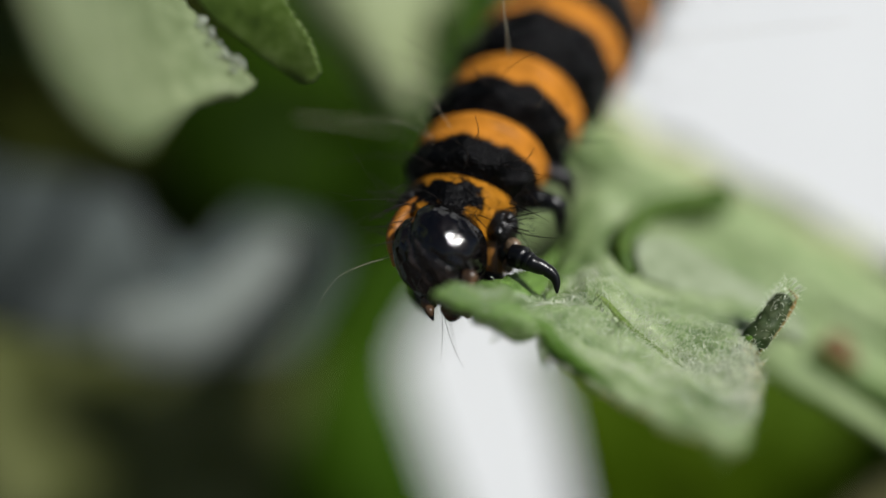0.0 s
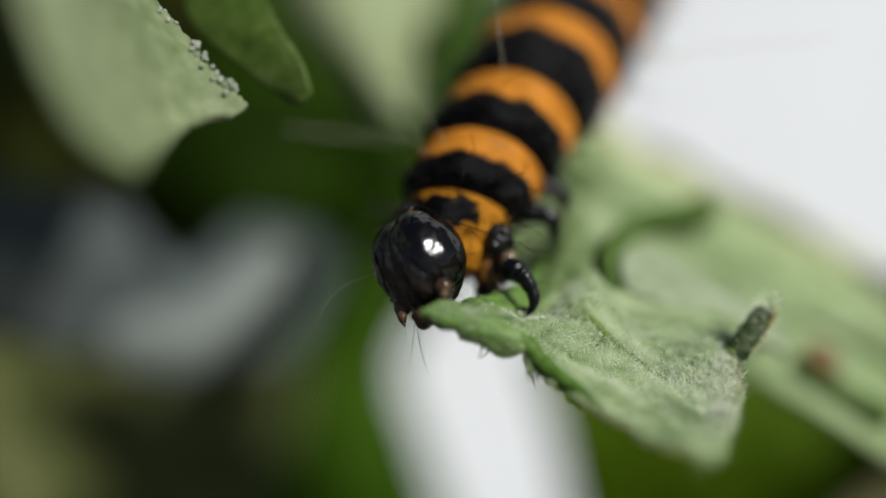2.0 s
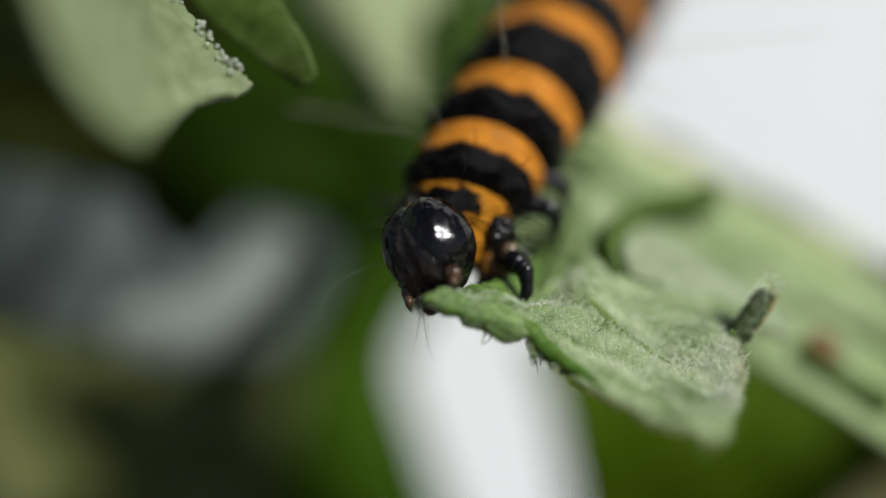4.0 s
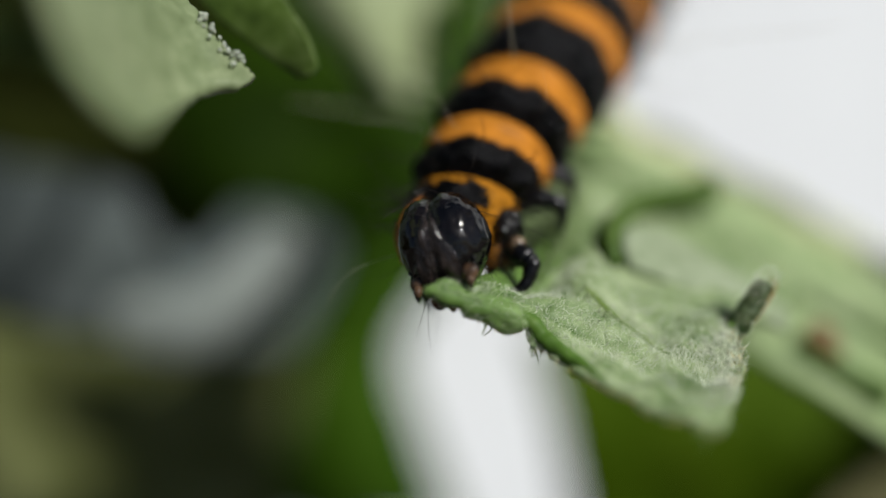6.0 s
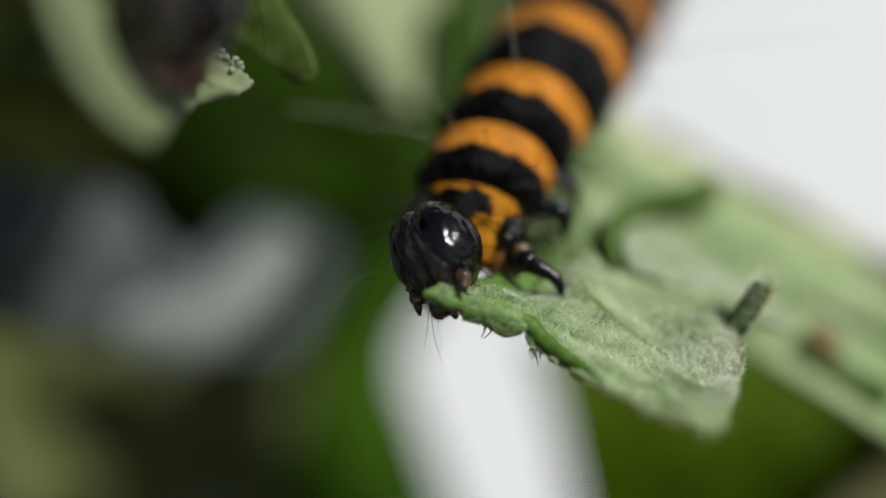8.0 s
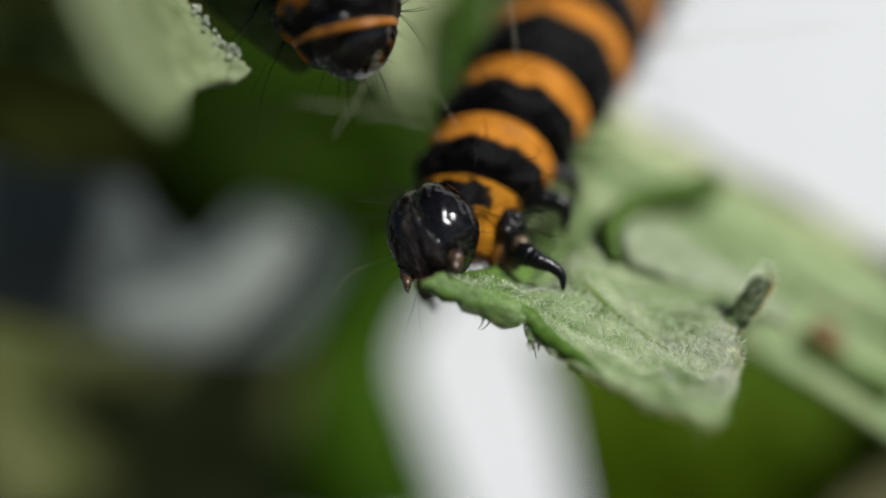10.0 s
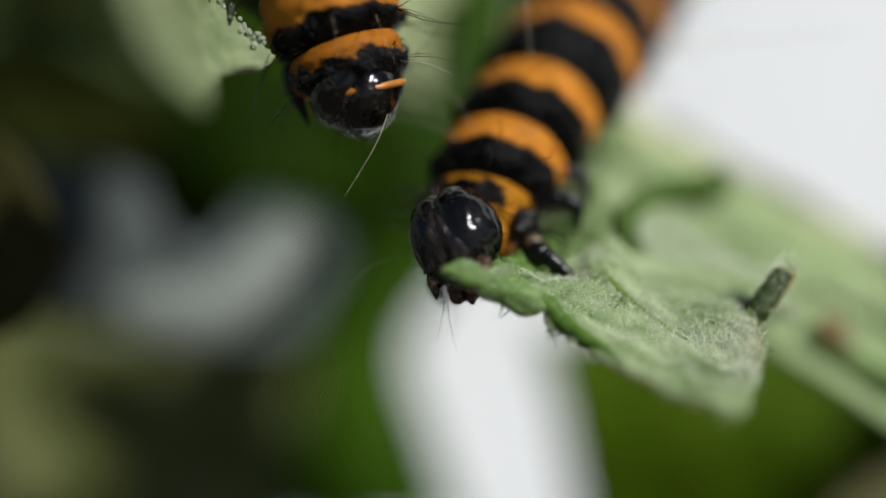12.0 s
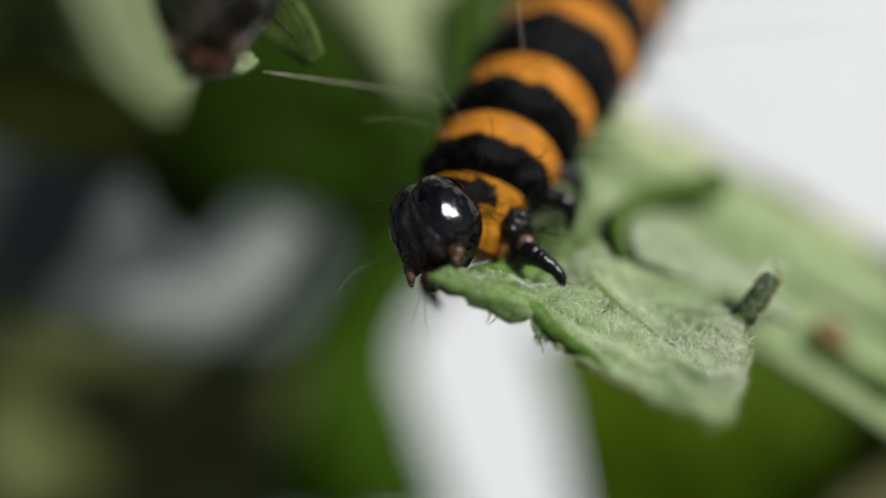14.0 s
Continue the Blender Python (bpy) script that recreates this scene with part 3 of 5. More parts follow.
# a curled lobe further back
arch = spline([(9.70, 33.20, 1.80), (8.74, 32.60, 1.61), (7.07, 31.20, 1.32), (5.84, 29.40, 0.68), (5.26, 28.00, -0.07), (5.38, 27.60, -0.80)], 20)
part("curled_lobe", tube(arch, np.concatenate([np.linspace(0.6, 0.36, 10), np.linspace(0.36, 0.22, 10)]), 10), M_LEAF_EDGE, plant, "curled dark green lobe edge", base=RB)
# pale sheet added to brighten this stretch of leaf by its colour
frost = loft([[(5.86, 28.90, 0.28), (7.32, 29.60, 0.28), (9.15, 29.80, -0.87), (11.35, 30.00, -2.30)],
              [(5.74, 28.30, -0.32), (7.41, 28.90, -0.67), (9.14, 29.20, -1.46), (11.12, 29.40, -2.61)],
              [(5.87, 28.10, -0.90), (7.53, 28.40, -1.47), (9.27, 28.80, -1.95), (10.97, 29.00, -2.92)]], 30, 12)
part("pale_patch", sheet(wrinkle(frost, 1.2, 0.15, 9), 0.2), M_FROST, plant, "whitish sheet added to brighten the leaf behind the lobe", base=RB)
margin = spline([(12.49, 32.50, -3.61), (13.37, 32.30, -4.21), (14.29, 32.20, -4.77), (15.58, 32.10, -5.42)], 16)
part("leaf_margin", tube(margin, np.linspace(0.25, 0.5, 16), 8), M_LEAF_EDGE, plant, "dark green rolled leaf margin", base=RB)
part("withered_spot", merged([ball((13.50, 32.70, -3.44), (0.6, 0.3, 0.55)), ball((13.84, 32.50, -3.85), (0.45, 0.2, 0.35))]), M_BROWN, plant, "brown withered spot", base=RB)
# the low leaf
moss = loft([[(5.90, 62.00, -5.86), (15.34, 62.00, -5.49), (25.55, 60.00, -4.96), (30.21, 50.00, -6.22)],
             [(7.30, 60.00, -11.38), (17.80, 58.00, -11.00), (25.85, 56.00, -11.29), (29.29, 48.00, -9.68)],
             [(9.30, 62.00, -20.61), (19.48, 60.00, -19.95), (26.77, 58.00, -19.28), (30.51, 50.00, -14.84)]], 40, 20)
part("leaf", sheet(wrinkle(moss, 4, 0.8, 8), 0.3), M_LEAF_MOSS, plant, "mossy green leaf in the shade below", base=RB)

tan = loft([[(21.59, 50.00, -13.65), (24.07, 49.00, -11.92), (27.25, 46.00, -9.82)], [(20.28, 49.00, -15.13), (23.58, 48.00, -13.96), (26.93, 45.00, -11.48)], [(20.10, 50.00, -17.81), (24.07, 49.00, -16.87), (27.80, 46.00, -14.20)]], 24, 14)
part("leaf", sheet(wrinkle(tan, 3, 0.4, 3), 0.3), M_OCHRE, plant, "yellowing leaf low on the plant", base=RB)
petiole(plant, RB, [(26.04, 43.30, -11.31), (24.89, 40.00, -9.73), tuple(plant_up(RB, -10))])

left_base = Vector((-40.47, 60.00, -9.24))
shrub = thing("ragwort_plant", left_base, "dark green ragwort plant with crowded shaded leaves", "plant")
LB = tuple(left_base)
add_stem(shrub, LB, [plant_up(LB, 45), (-30.95, 48.00, 30.29), (-14.07, 43.50, 32.88), (0.42, 44.00, 31.43), (13.96, 45.50, 24.65)], 2.2)
petiole(shrub, LB, [(-8.87, 22.80, 7.44), (-13.50, 30.00, 15.00), (-29.66, 46.00, 21.09), tuple(plant_up(LB, 36))])
petiole(shrub, LB, [(-6.48, 28.00, 9.11), (-9.08, 36.00, 15.01), (-29.11, 46.00, 23.01), tuple(plant_up(LB, 42))])
petiole(shrub, LB, [(-4.09, 39.50, 13.77), (-7.09, 42.00, 19.26), (-28.91, 47.00, 25.75), tuple(plant_up(LB, 46))])
petiole(shrub, LB, [(-7.67, 66.50, -20.73), (-15.07, 66.00, -25.87), (-38.13, 62.00, -18.77), tuple(plant_up(LB, -18))], 0.8)
petiole(shrub, LB, [(-39.29, 64.20, -12.94), tuple(plant_up(LB, -4))], 0.8)
petiole(shrub, LB, [(-38.43, 66.00, 13.39), (-41.08, 62.00, 8.89), tuple(plant_up(LB, 14))], 0.8)
petiole(shrub, LB, [(-19.22, 60.50, 10.83), (-29.38, 63.00, 14.28), tuple(plant_up(LB, 20))], 0.6)
near_edge = [(-8.39, 24.80, 8.13), (-6.87, 24.80, 6.50), (-5.67, 24.50, 5.04), (-4.80, 24.30, 4.23)]
near_mid = [(-8.40, 23.00, 7.54), (-7.14, 23.60, 5.77), (-6.17, 23.90, 4.42), (-5.07, 24.20, 3.97)]
near_low = [(-8.14, 20.60, 6.75), (-7.29, 21.00, 4.76), (-6.64, 21.80, 3.28), (-6.05, 23.70, 3.68)]
near_end = [(-7.80, 17.40, 5.70), (-7.26, 17.60, 3.88), (-6.63, 18.00, 2.58), (-5.99, 18.60, 1.98)]
left_leaf = toothed(wrinkle(loft([near_edge, near_mid, near_low, near_end], 70, 40), 0.9, 0.07, 3.0), 0.12, 14, 0)
pale = part("leaf", sheet(left_leaf, 0.25), M_SAGE, shrub, "pale green downy leaf with a notched end", base=LB)
beads = []
for k in range(38):
    i = random.randint(18, 60)
    p = left_leaf[random.choice((0, 0, 1, 3)), i]
    way = np.array([random.gauss(0.5, 0.3), -0.6, random.gauss(0.4, 0.3)])
    way /= np.linalg.norm(way)
    long = random.uniform(0.1, 0.28)
    beads += [hair(p, way, long, 0.03, 0.3, 4), ball(p + way * long, random.uniform(0.04, 0.09), 8, 10)]
tagged(part("edge_hairs", merged(beads), M_BEAD, pale, "glistening beaded hairs along the edge", base=LB), kind="stuff")
second = loft([[(-7.64, 28.30, 9.27), (-7.10, 27.50, 7.21), (-5.46, 27.10, 5.74), (-3.98, 26.90, 4.72)],
               [(-6.46, 27.90, 9.14), (-5.71, 27.10, 7.11), (-4.53, 26.80, 5.83), (-3.67, 26.70, 4.70)],
               [(-5.42, 27.70, 9.08), (-4.45, 26.80, 7.03), (-3.72, 26.50, 5.85), (-3.42, 26.60, 4.95)]], 60, 24)
part("leaf", sheet(toothed(wrinkle(second, 1.2, 0.05, 6.0), 0.15, 12, -1), 0.22), M_SECOND, shrub, "fresh green leaf with a toothed edge", base=LB)
far = loft([[(-7.47, 40.00, 13.82), (-5.81, 40.00, 10.02), (-3.90, 40.00, 7.64), (-2.47, 40.00, 5.97)],
            [(-4.27, 39.00, 13.48), (-3.34, 39.00, 9.77), (-2.18, 39.00, 7.45), (-1.27, 39.50, 5.90)],
            [(0.90, 41.00, 13.82), (0.30, 41.00, 10.02), (-0.10, 41.00, 7.64), (-0.20, 40.50, 5.97)]], 24, 12)
part("leaf", sheet(wrinkle(far, 3, 0.2), 0.3), M_SAGE_BRIGHT, shrub, "pale green leaf further back", base=LB)
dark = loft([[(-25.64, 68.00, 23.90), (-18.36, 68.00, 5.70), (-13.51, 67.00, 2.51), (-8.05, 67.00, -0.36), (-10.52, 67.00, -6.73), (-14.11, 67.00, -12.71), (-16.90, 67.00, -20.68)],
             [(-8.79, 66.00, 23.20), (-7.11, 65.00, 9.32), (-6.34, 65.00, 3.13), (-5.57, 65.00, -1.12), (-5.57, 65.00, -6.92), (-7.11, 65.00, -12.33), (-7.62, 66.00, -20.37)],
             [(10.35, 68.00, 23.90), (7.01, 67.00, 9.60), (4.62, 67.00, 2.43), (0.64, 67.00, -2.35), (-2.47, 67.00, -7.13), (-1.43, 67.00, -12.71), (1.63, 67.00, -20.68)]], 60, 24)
part("leaf", sheet(wrinkle(dark, 5, 0.8), 0.3), M_LEAF_SHADED, shrub, "broad green leaf, darkened in colour to paint its shade", base=LB)
# leaf at the upper left, its shade painted by colour
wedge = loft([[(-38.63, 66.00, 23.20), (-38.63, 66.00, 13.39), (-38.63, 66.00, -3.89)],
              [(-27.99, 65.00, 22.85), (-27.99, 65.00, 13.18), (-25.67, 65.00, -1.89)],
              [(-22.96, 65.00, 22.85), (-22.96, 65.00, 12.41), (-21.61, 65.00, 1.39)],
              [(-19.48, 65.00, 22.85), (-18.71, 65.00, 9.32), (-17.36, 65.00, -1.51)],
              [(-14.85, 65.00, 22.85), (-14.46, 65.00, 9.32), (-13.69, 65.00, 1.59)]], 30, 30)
part("leaf", sheet(wrinkle(wedge, 5, 0.8, 4), 0.3), M_SHADE_BROWN, shrub, "blackish leaf sheet, deep shade put into its colour", base=LB)
# sheet whose colour stands for the dark void between leaves
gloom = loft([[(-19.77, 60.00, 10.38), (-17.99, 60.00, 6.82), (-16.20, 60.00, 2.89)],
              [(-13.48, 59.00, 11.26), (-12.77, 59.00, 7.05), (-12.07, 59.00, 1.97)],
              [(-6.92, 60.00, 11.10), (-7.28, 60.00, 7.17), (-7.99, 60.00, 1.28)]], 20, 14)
part("leaf", sheet(wrinkle(gloom, 5, 0.4, 4), 0.3), M_SHADE_GREEN, shrub, "blackish green sheet, the dark between leaves painted in", base=LB)
# added sheet for the dim left end of the gap
pool = loft([[(-27.42, 51.00, 5.49), (-21.36, 47.00, 3.94), (-17.50, 45.00, 3.37), (-14.63, 44.00, 2.51)],
             [(-26.88, 50.00, 0.62), (-20.90, 46.00, 0.03), (-16.59, 44.00, -0.24), (-13.46, 43.60, -0.10)],
             [(-26.59, 50.00, -3.54), (-20.63, 46.00, -4.08), (-15.72, 44.50, -4.61), (-11.49, 44.00, -3.90)]], 40, 20)
part("leaf", sheet(wrinkle(pool, 6, 0.5, 11), 0.3), M_GAP_DIM, shrub, "grey sheet standing in for the dim backdrop in a gap", base=LB)
# leaf added to darken the gap for about a second
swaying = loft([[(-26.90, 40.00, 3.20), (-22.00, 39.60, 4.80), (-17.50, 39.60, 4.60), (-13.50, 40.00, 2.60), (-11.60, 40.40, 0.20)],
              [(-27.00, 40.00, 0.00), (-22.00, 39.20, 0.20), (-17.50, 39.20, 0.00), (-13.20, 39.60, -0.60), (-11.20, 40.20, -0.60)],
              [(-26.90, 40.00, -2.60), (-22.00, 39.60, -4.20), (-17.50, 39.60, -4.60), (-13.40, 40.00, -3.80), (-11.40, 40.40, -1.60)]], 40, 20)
brown_leaf = part("leaf", sheet(wrinkle(swaying, 5, 0.4, 17), 0.3), M_LEAF_DIMMER, shrub, "olive brown leaf added to dim the gap as it sways", base=LB)
petiole(shrub, LB, [(-26.90, 40.00, 0.00), (-32.00, 46.00, 1.00), tuple(plant_up(LB, 2))], 0.6)
# added sheet for the bright right end, its light put into the colour
hook = loft([[(-15.44, 44.30, -1.51), (-12.09, 43.60, -2.28), (-9.63, 43.00, -0.72), (-7.65, 42.60, 1.00)],
             [(-15.67, 44.20, -3.35), (-11.65, 43.40, -3.82), (-8.44, 42.80, -2.25), (-6.51, 42.60, 0.42)],
             [(-15.28, 44.60, -4.97), (-11.28, 44.00, -5.23), (-7.43, 43.60, -3.45), (-6.03, 43.40, -0.47)]], 40, 16)
part("leaf", sheet(wrinkle(hook, 5, 0.3, 13), 0.3), M_GAP_LIT, shrub, "pale sheet standing in for the bright backdrop in a gap", base=LB)
low = loft([[(-41.21, 67.00, -3.95), (-28.85, 67.00, -5.54), (-19.09, 66.30, -6.74), (-8.79, 66.00, -6.63)],
            [(-39.36, 64.00, -12.14), (-27.56, 64.00, -12.14), (-19.19, 64.00, -12.14), (-10.05, 64.00, -12.14)],
            [(-38.13, 62.00, -20.61), (-26.70, 62.00, -20.61), (-18.59, 62.00, -20.61), (-11.21, 62.00, -20.61)]], 40, 20)
part("leaf", sheet(wrinkle(low, 9, 0.25, 7), 0.3), M_LEAF_OLIVE, shrub, "olive brown leaf low on the plant", base=LB)


# ---- caterpillars ----
def frames_along(axis, back):
    """Centre line samples with their directions: along the body, to its back, to its side."""
    t = np.gradient(axis, axis=0)
    t /= np.linalg.norm(t, axis=1, keepdims=True)
    up = np.array(back, float)
    out = []
    for d in t:
        u = up - d * up.dot(d)
        u /= np.linalg.norm(u)
        out.append((d, u, np.cross(u, d)))
        up = u
    return out


def ring_shape(axis, fr, lo, hi, radius, rows=30, sides=84, bulge=0.10, warts=(), skew=0.0):
    """A piece of the body between two samples, with bulging skin and raised warts. Also gives uv by face."""
    verts, faces, uvs = [], [], []
    idx = np.linspace(lo, hi, rows)
    knobs = np.array(warts, float)
    span = np.linalg.norm(axis[min(int(hi), len(axis) - 1)] - axis[int(lo)])
    for j, s in enumerate(idx):
        i = min(int(s), len(axis) - 2)
        f = s - i
        c = axis[i] * (1 - f) + axis[i + 1] * f
        d, u, w = fr[i]
        v = j / (rows - 1)
        body = 1 - bulge * abs(2 * v - 1) ** 3 - 0.02 * math.cos(v * 6 * math.pi)
        r = radius(s) * body
        ang = np.arange(sides) / sides
        da = ((ang[:, None] - knobs[None, :, 0] + 0.5) % 1 - 0.5) * 2 * math.pi * r
        dv = (v - knobs[None, :, 1]) * span
        lifts = (knobs[None, :, 3] * np.exp(-(da * da + dv * dv) / knobs[None, :, 2] ** 2)).sum(axis=1)
        for k in range(sides):
            a = 2 * math.pi * k / sides
            q = r + lifts[k] + 0.03 * noise.noise(Vector((a * 2, s * 0.15, r)) * 1.7)
            flat = 0.86 if math.sin(a) < 0 else 1.0
            verts.append(c + q * (math.cos(a) * (w - skew * d) + math.sin(a) * flat * u))
    for j in range(rows - 1):
        for k in range(sides):
            k2 = (k + 1) % sides
            faces.append((j * sides + k, j * sides + k2, (j + 1) * sides + k2, (j + 1) * sides + k))
            v0, v1, u0, u1 = j / (rows - 1), (j + 1) / (rows - 1), k / sides, (k + 1) / sides
            uvs.append(((u0, v0), (u1, v0), (u1, v1), (u0, v1)))
    n = len(verts)
    for row, flip in ((0, True), (rows - 1, False)):
        cap = [row * sides + k for k in range(sides)]
        verts.append(np.mean([verts[k] for k in cap], axis=0))
        for a, b in zip(cap, cap[1:] + cap[:1]):
            faces.append((b, a, n) if flip else (a, b, n))
            uvs.append(((0.5, row / (rows - 1)),) * 3)
        n += 1
    return (np.array(verts), faces), uvs


def plate_half(z):
    """Half the width of the face plate at a height of the head."""
    return 0.14 + 0.60 * min(1.0, max(0.0, (1.15 - z) / 1.5))


def head_shape(w=1.30, h=1.42, d=1.15):
    """Two rounded lobes with a furrow between them, narrowing to the mouth. Faces -y, crown up."""
    rings, sides = 84, 120
    verts, faces = [], []

    def reach(n):
        best = []
        for sx in (-1, 1):
            c = np.array([0.23 * w * sx, 0, 0.05 * h])
            r = np.array([0.74 * w, d, 0.97 * h])
            a, b, k = (n / r).dot(n / r), -2 * (n / r).dot(c / r), (c / r).dot(c / r) - 1
            best.append((-b + math.sqrt(max(b * b - 4 * a * k, 0))) / (2 * a))
        hi, lo = max(best), min(best)
        s = 0.06
        return hi + s * math.exp(-(hi - lo) / s) * 0.3
    for j in range(rings + 1):
        a = math.pi * j / rings
        for k in range(sides):
            b = 2 * math.pi * k / sides
            n = np.array([math.sin(a) * math.cos(b), math.sin(a) * math.sin(b), math.cos(a)])
            p = n * reach(n)
            low = max(0.0, -p[2] / h)
            p[0] *= 1 - 0.42 * low ** 1.5
            if p[1] < 0:                      # flat triangular plate over the mouth
                plate = max(0.0, 1 - abs(p[0]) / (0.15 + 0.5 * low)) * min(1.0, low * 2.2 + 0.12)
                p[1] += 0.07 * plate * d
            if p[1] < 0:
                p[1] -= 0.12 * low * d
            if n[2] > 0.45 and n[1] < 0.6:    # seam between the lobes
                p -= n * 0.09 * math.exp(-(p[0] / 0.075) ** 2) * min(1.0, (n[2] - 0.45) * 3)
            if n[1] < 0.2:                    # grooves beside the face plate
                p -= n * 0.035 * math.exp(-((abs(p[0]) - plate_half(p[2])) / 0.055) ** 2) * min(1.0, 1 - n[1] * 2)
            p += n * (0.03 * noise.noise(Vector((p[0] * 7, p[1] * 3, p[2] * 2.2))) * (1 if n[1] < 0 else 0.3) + 0.022 * noise.noise(Vector(p) * 3.2) + 0.012 * noise.noise(Vector(p) * 8))
            verts.append(p)
    for j in range(rings):
        for k in range(sides):
            k2 = (k + 1) % sides
            faces.append((j * sides + k, (j + 1) * sides + k, (j + 1) * sides + k2, j * sides + k2))
    return np.array(verts), faces


HEAD = head_shape()


def face_plate_shape():
    """The wrinkled plate between the two lobes, a little proud of the head."""
    verts, faces = HEAD
    inner = np.array([v[1] < -0.1 and abs(v[0]) < plate_half(v[2]) - 0.03 for v in verts])
    used = sorted({k for f in faces if all(inner[q] for q in f) for k in f})
    place = {k: i for i, k in enumerate(used)}
    out = []
    for k in used:
        v = verts[k]
        inside = min(1.0, (plate_half(v[2]) - 0.03 - abs(v[0])) / 0.10)
        n = v / np.linalg.norm(v)
        lines = noise.noise(Vector((v[0] * 7, v[1] * 2, v[2] * 1.6))) + 0.5 * noise.noise(Vector((v[0] * 15, v[1] * 4, v[2] * 4)))
        out.append(v + n * (0.03 * inside - 0.012 + 0.030 * lines * inside))
    return np.array(out), [tuple(place[k] for k in f) for f in faces if all(inner[q] for q in f)]


FACE_PLATE = face_plate_shape()


def add_head(parent, at):
    head = part("head", HEAD, M_HEAD, parent, "glossy black two-lobed head", at=at)
    part("face_plate", FACE_PLATE, M_FRONS, head, "dull brownish black wrinkled face plate")
    part("labrum", merged([ball((-0.19, -1.0, -1.10), (0.26, 0.17, 0.17), 12, 16), ball((0.19, -1.0, -1.10), (0.26, 0.17, 0.17), 12, 16)]), M_MOUTH, head, "pale brown lip")
    part("spinneret", tube([(0, -0.55, -1.22), (0, -0.68, -1.52), (0, -0.74, -1.60), (0, -0.77, -1.68)], [0.30, 0.20, 0.10, 0.05], 12), M_MOUTH, head, "orange-brown pointed spinneret")
    for s in (-1, 1):
        part("mandible", merged([ball((0.26 * s, -0.92, -1.28), (0.24, 0.2, 0.26)), tube([(0.30 * s, -0.95, -1.3), (0.18 * s, -1.02, -1.42), (0.03 * s, -1.04, -1.48)], [0.14, 0.1, 0.03], 8)]), M_MOUTH, head, "red-brown jaw")
        part("antenna", merged([ball((0.74 * s, -0.78, -0.74), (0.25, 0.22, 0.24), 12, 16), tube([(0.74 * s, -0.85, -0.82), (0.76 * s, -0.99, -0.95), (0.76 * s, -1.05, -1.08)], [0.16, 0.12, 0.08], 10)]), M_PALE, head, "short pale feeler")
        part("feeler_tip", tube([(0.76 * s, -1.04, -1.06), (0.77 * s, -1.08, -1.18)], [0.075, 0.03], 8), M_LEG, head, "black feeler tip")
        part("palp", merged([ball((0.36 * s, -0.78, -1.28), (0.18, 0.16, 0.18)), tube([(0.34 * s, -0.75, -1.25), (0.38 * s, -0.88, -1.36), (0.34 * s, -0.92, -1.44)], [0.14, 0.10, 0.04], 8)]), M_MOUTH, head, "dark brown palp")
        for a in range(6):
            w = -0.9 + a * 0.45
            centre = (s * (0.86 + 0.06 * math.cos(w * 2)), -0.62 - 0.10 * math.cos(w), -0.42 + 0.26 * math.sin(w * 1.3))
            part("eye", ball(centre, 0.075, 6, 8), M_LEG, head)
    out = []
    for _ in range(60):
        a, b = random.uniform(0, 2 * math.pi), random.uniform(-0.9, 0.8)
        n = np.array([math.cos(a) * math.sqrt(1 - b * b), math.sin(a) * math.sqrt(1 - b * b), b])
        if n[1] > 0.3:
            continue
        p = n * (1.15, 0.95, 1.3)
        out.append(hair(p, n + np.array([0, -0.2, -0.5]), random.choice((0.4, 0.6, 1.0, 1.6, 2.2)) * random.uniform(0.8, 1.2), 0.011, 0.25, 6))
    part("bristles", merged(out), M_SETA, head, "fine dark bristles")
    return head


def add_leg(parent, hip, knee, foot, thick=0.34):
    """A jointed leg that tapers to a claw; its origin lies at the hip."""
    p = spline([hip, knee, foot], 24)
    f = np.linspace(0, 1, 24)
    r = np.interp(f, [0, 0.22, 0.28, 0.34, 0.55, 0.6, 0.66, 0.9, 1], [thick, thick * 1.05, thick * 0.82, thick * 0.92, thick * 0.74, thick * 0.58, thick * 0.62, thick * 0.24, 0.03])
    leg = part("leg", tube(p, r, 16), M_LEG, parent, "glossy black jointed leg", at=Matrix.Translation(Vector(hip) * MM), base=hip)
    return leg


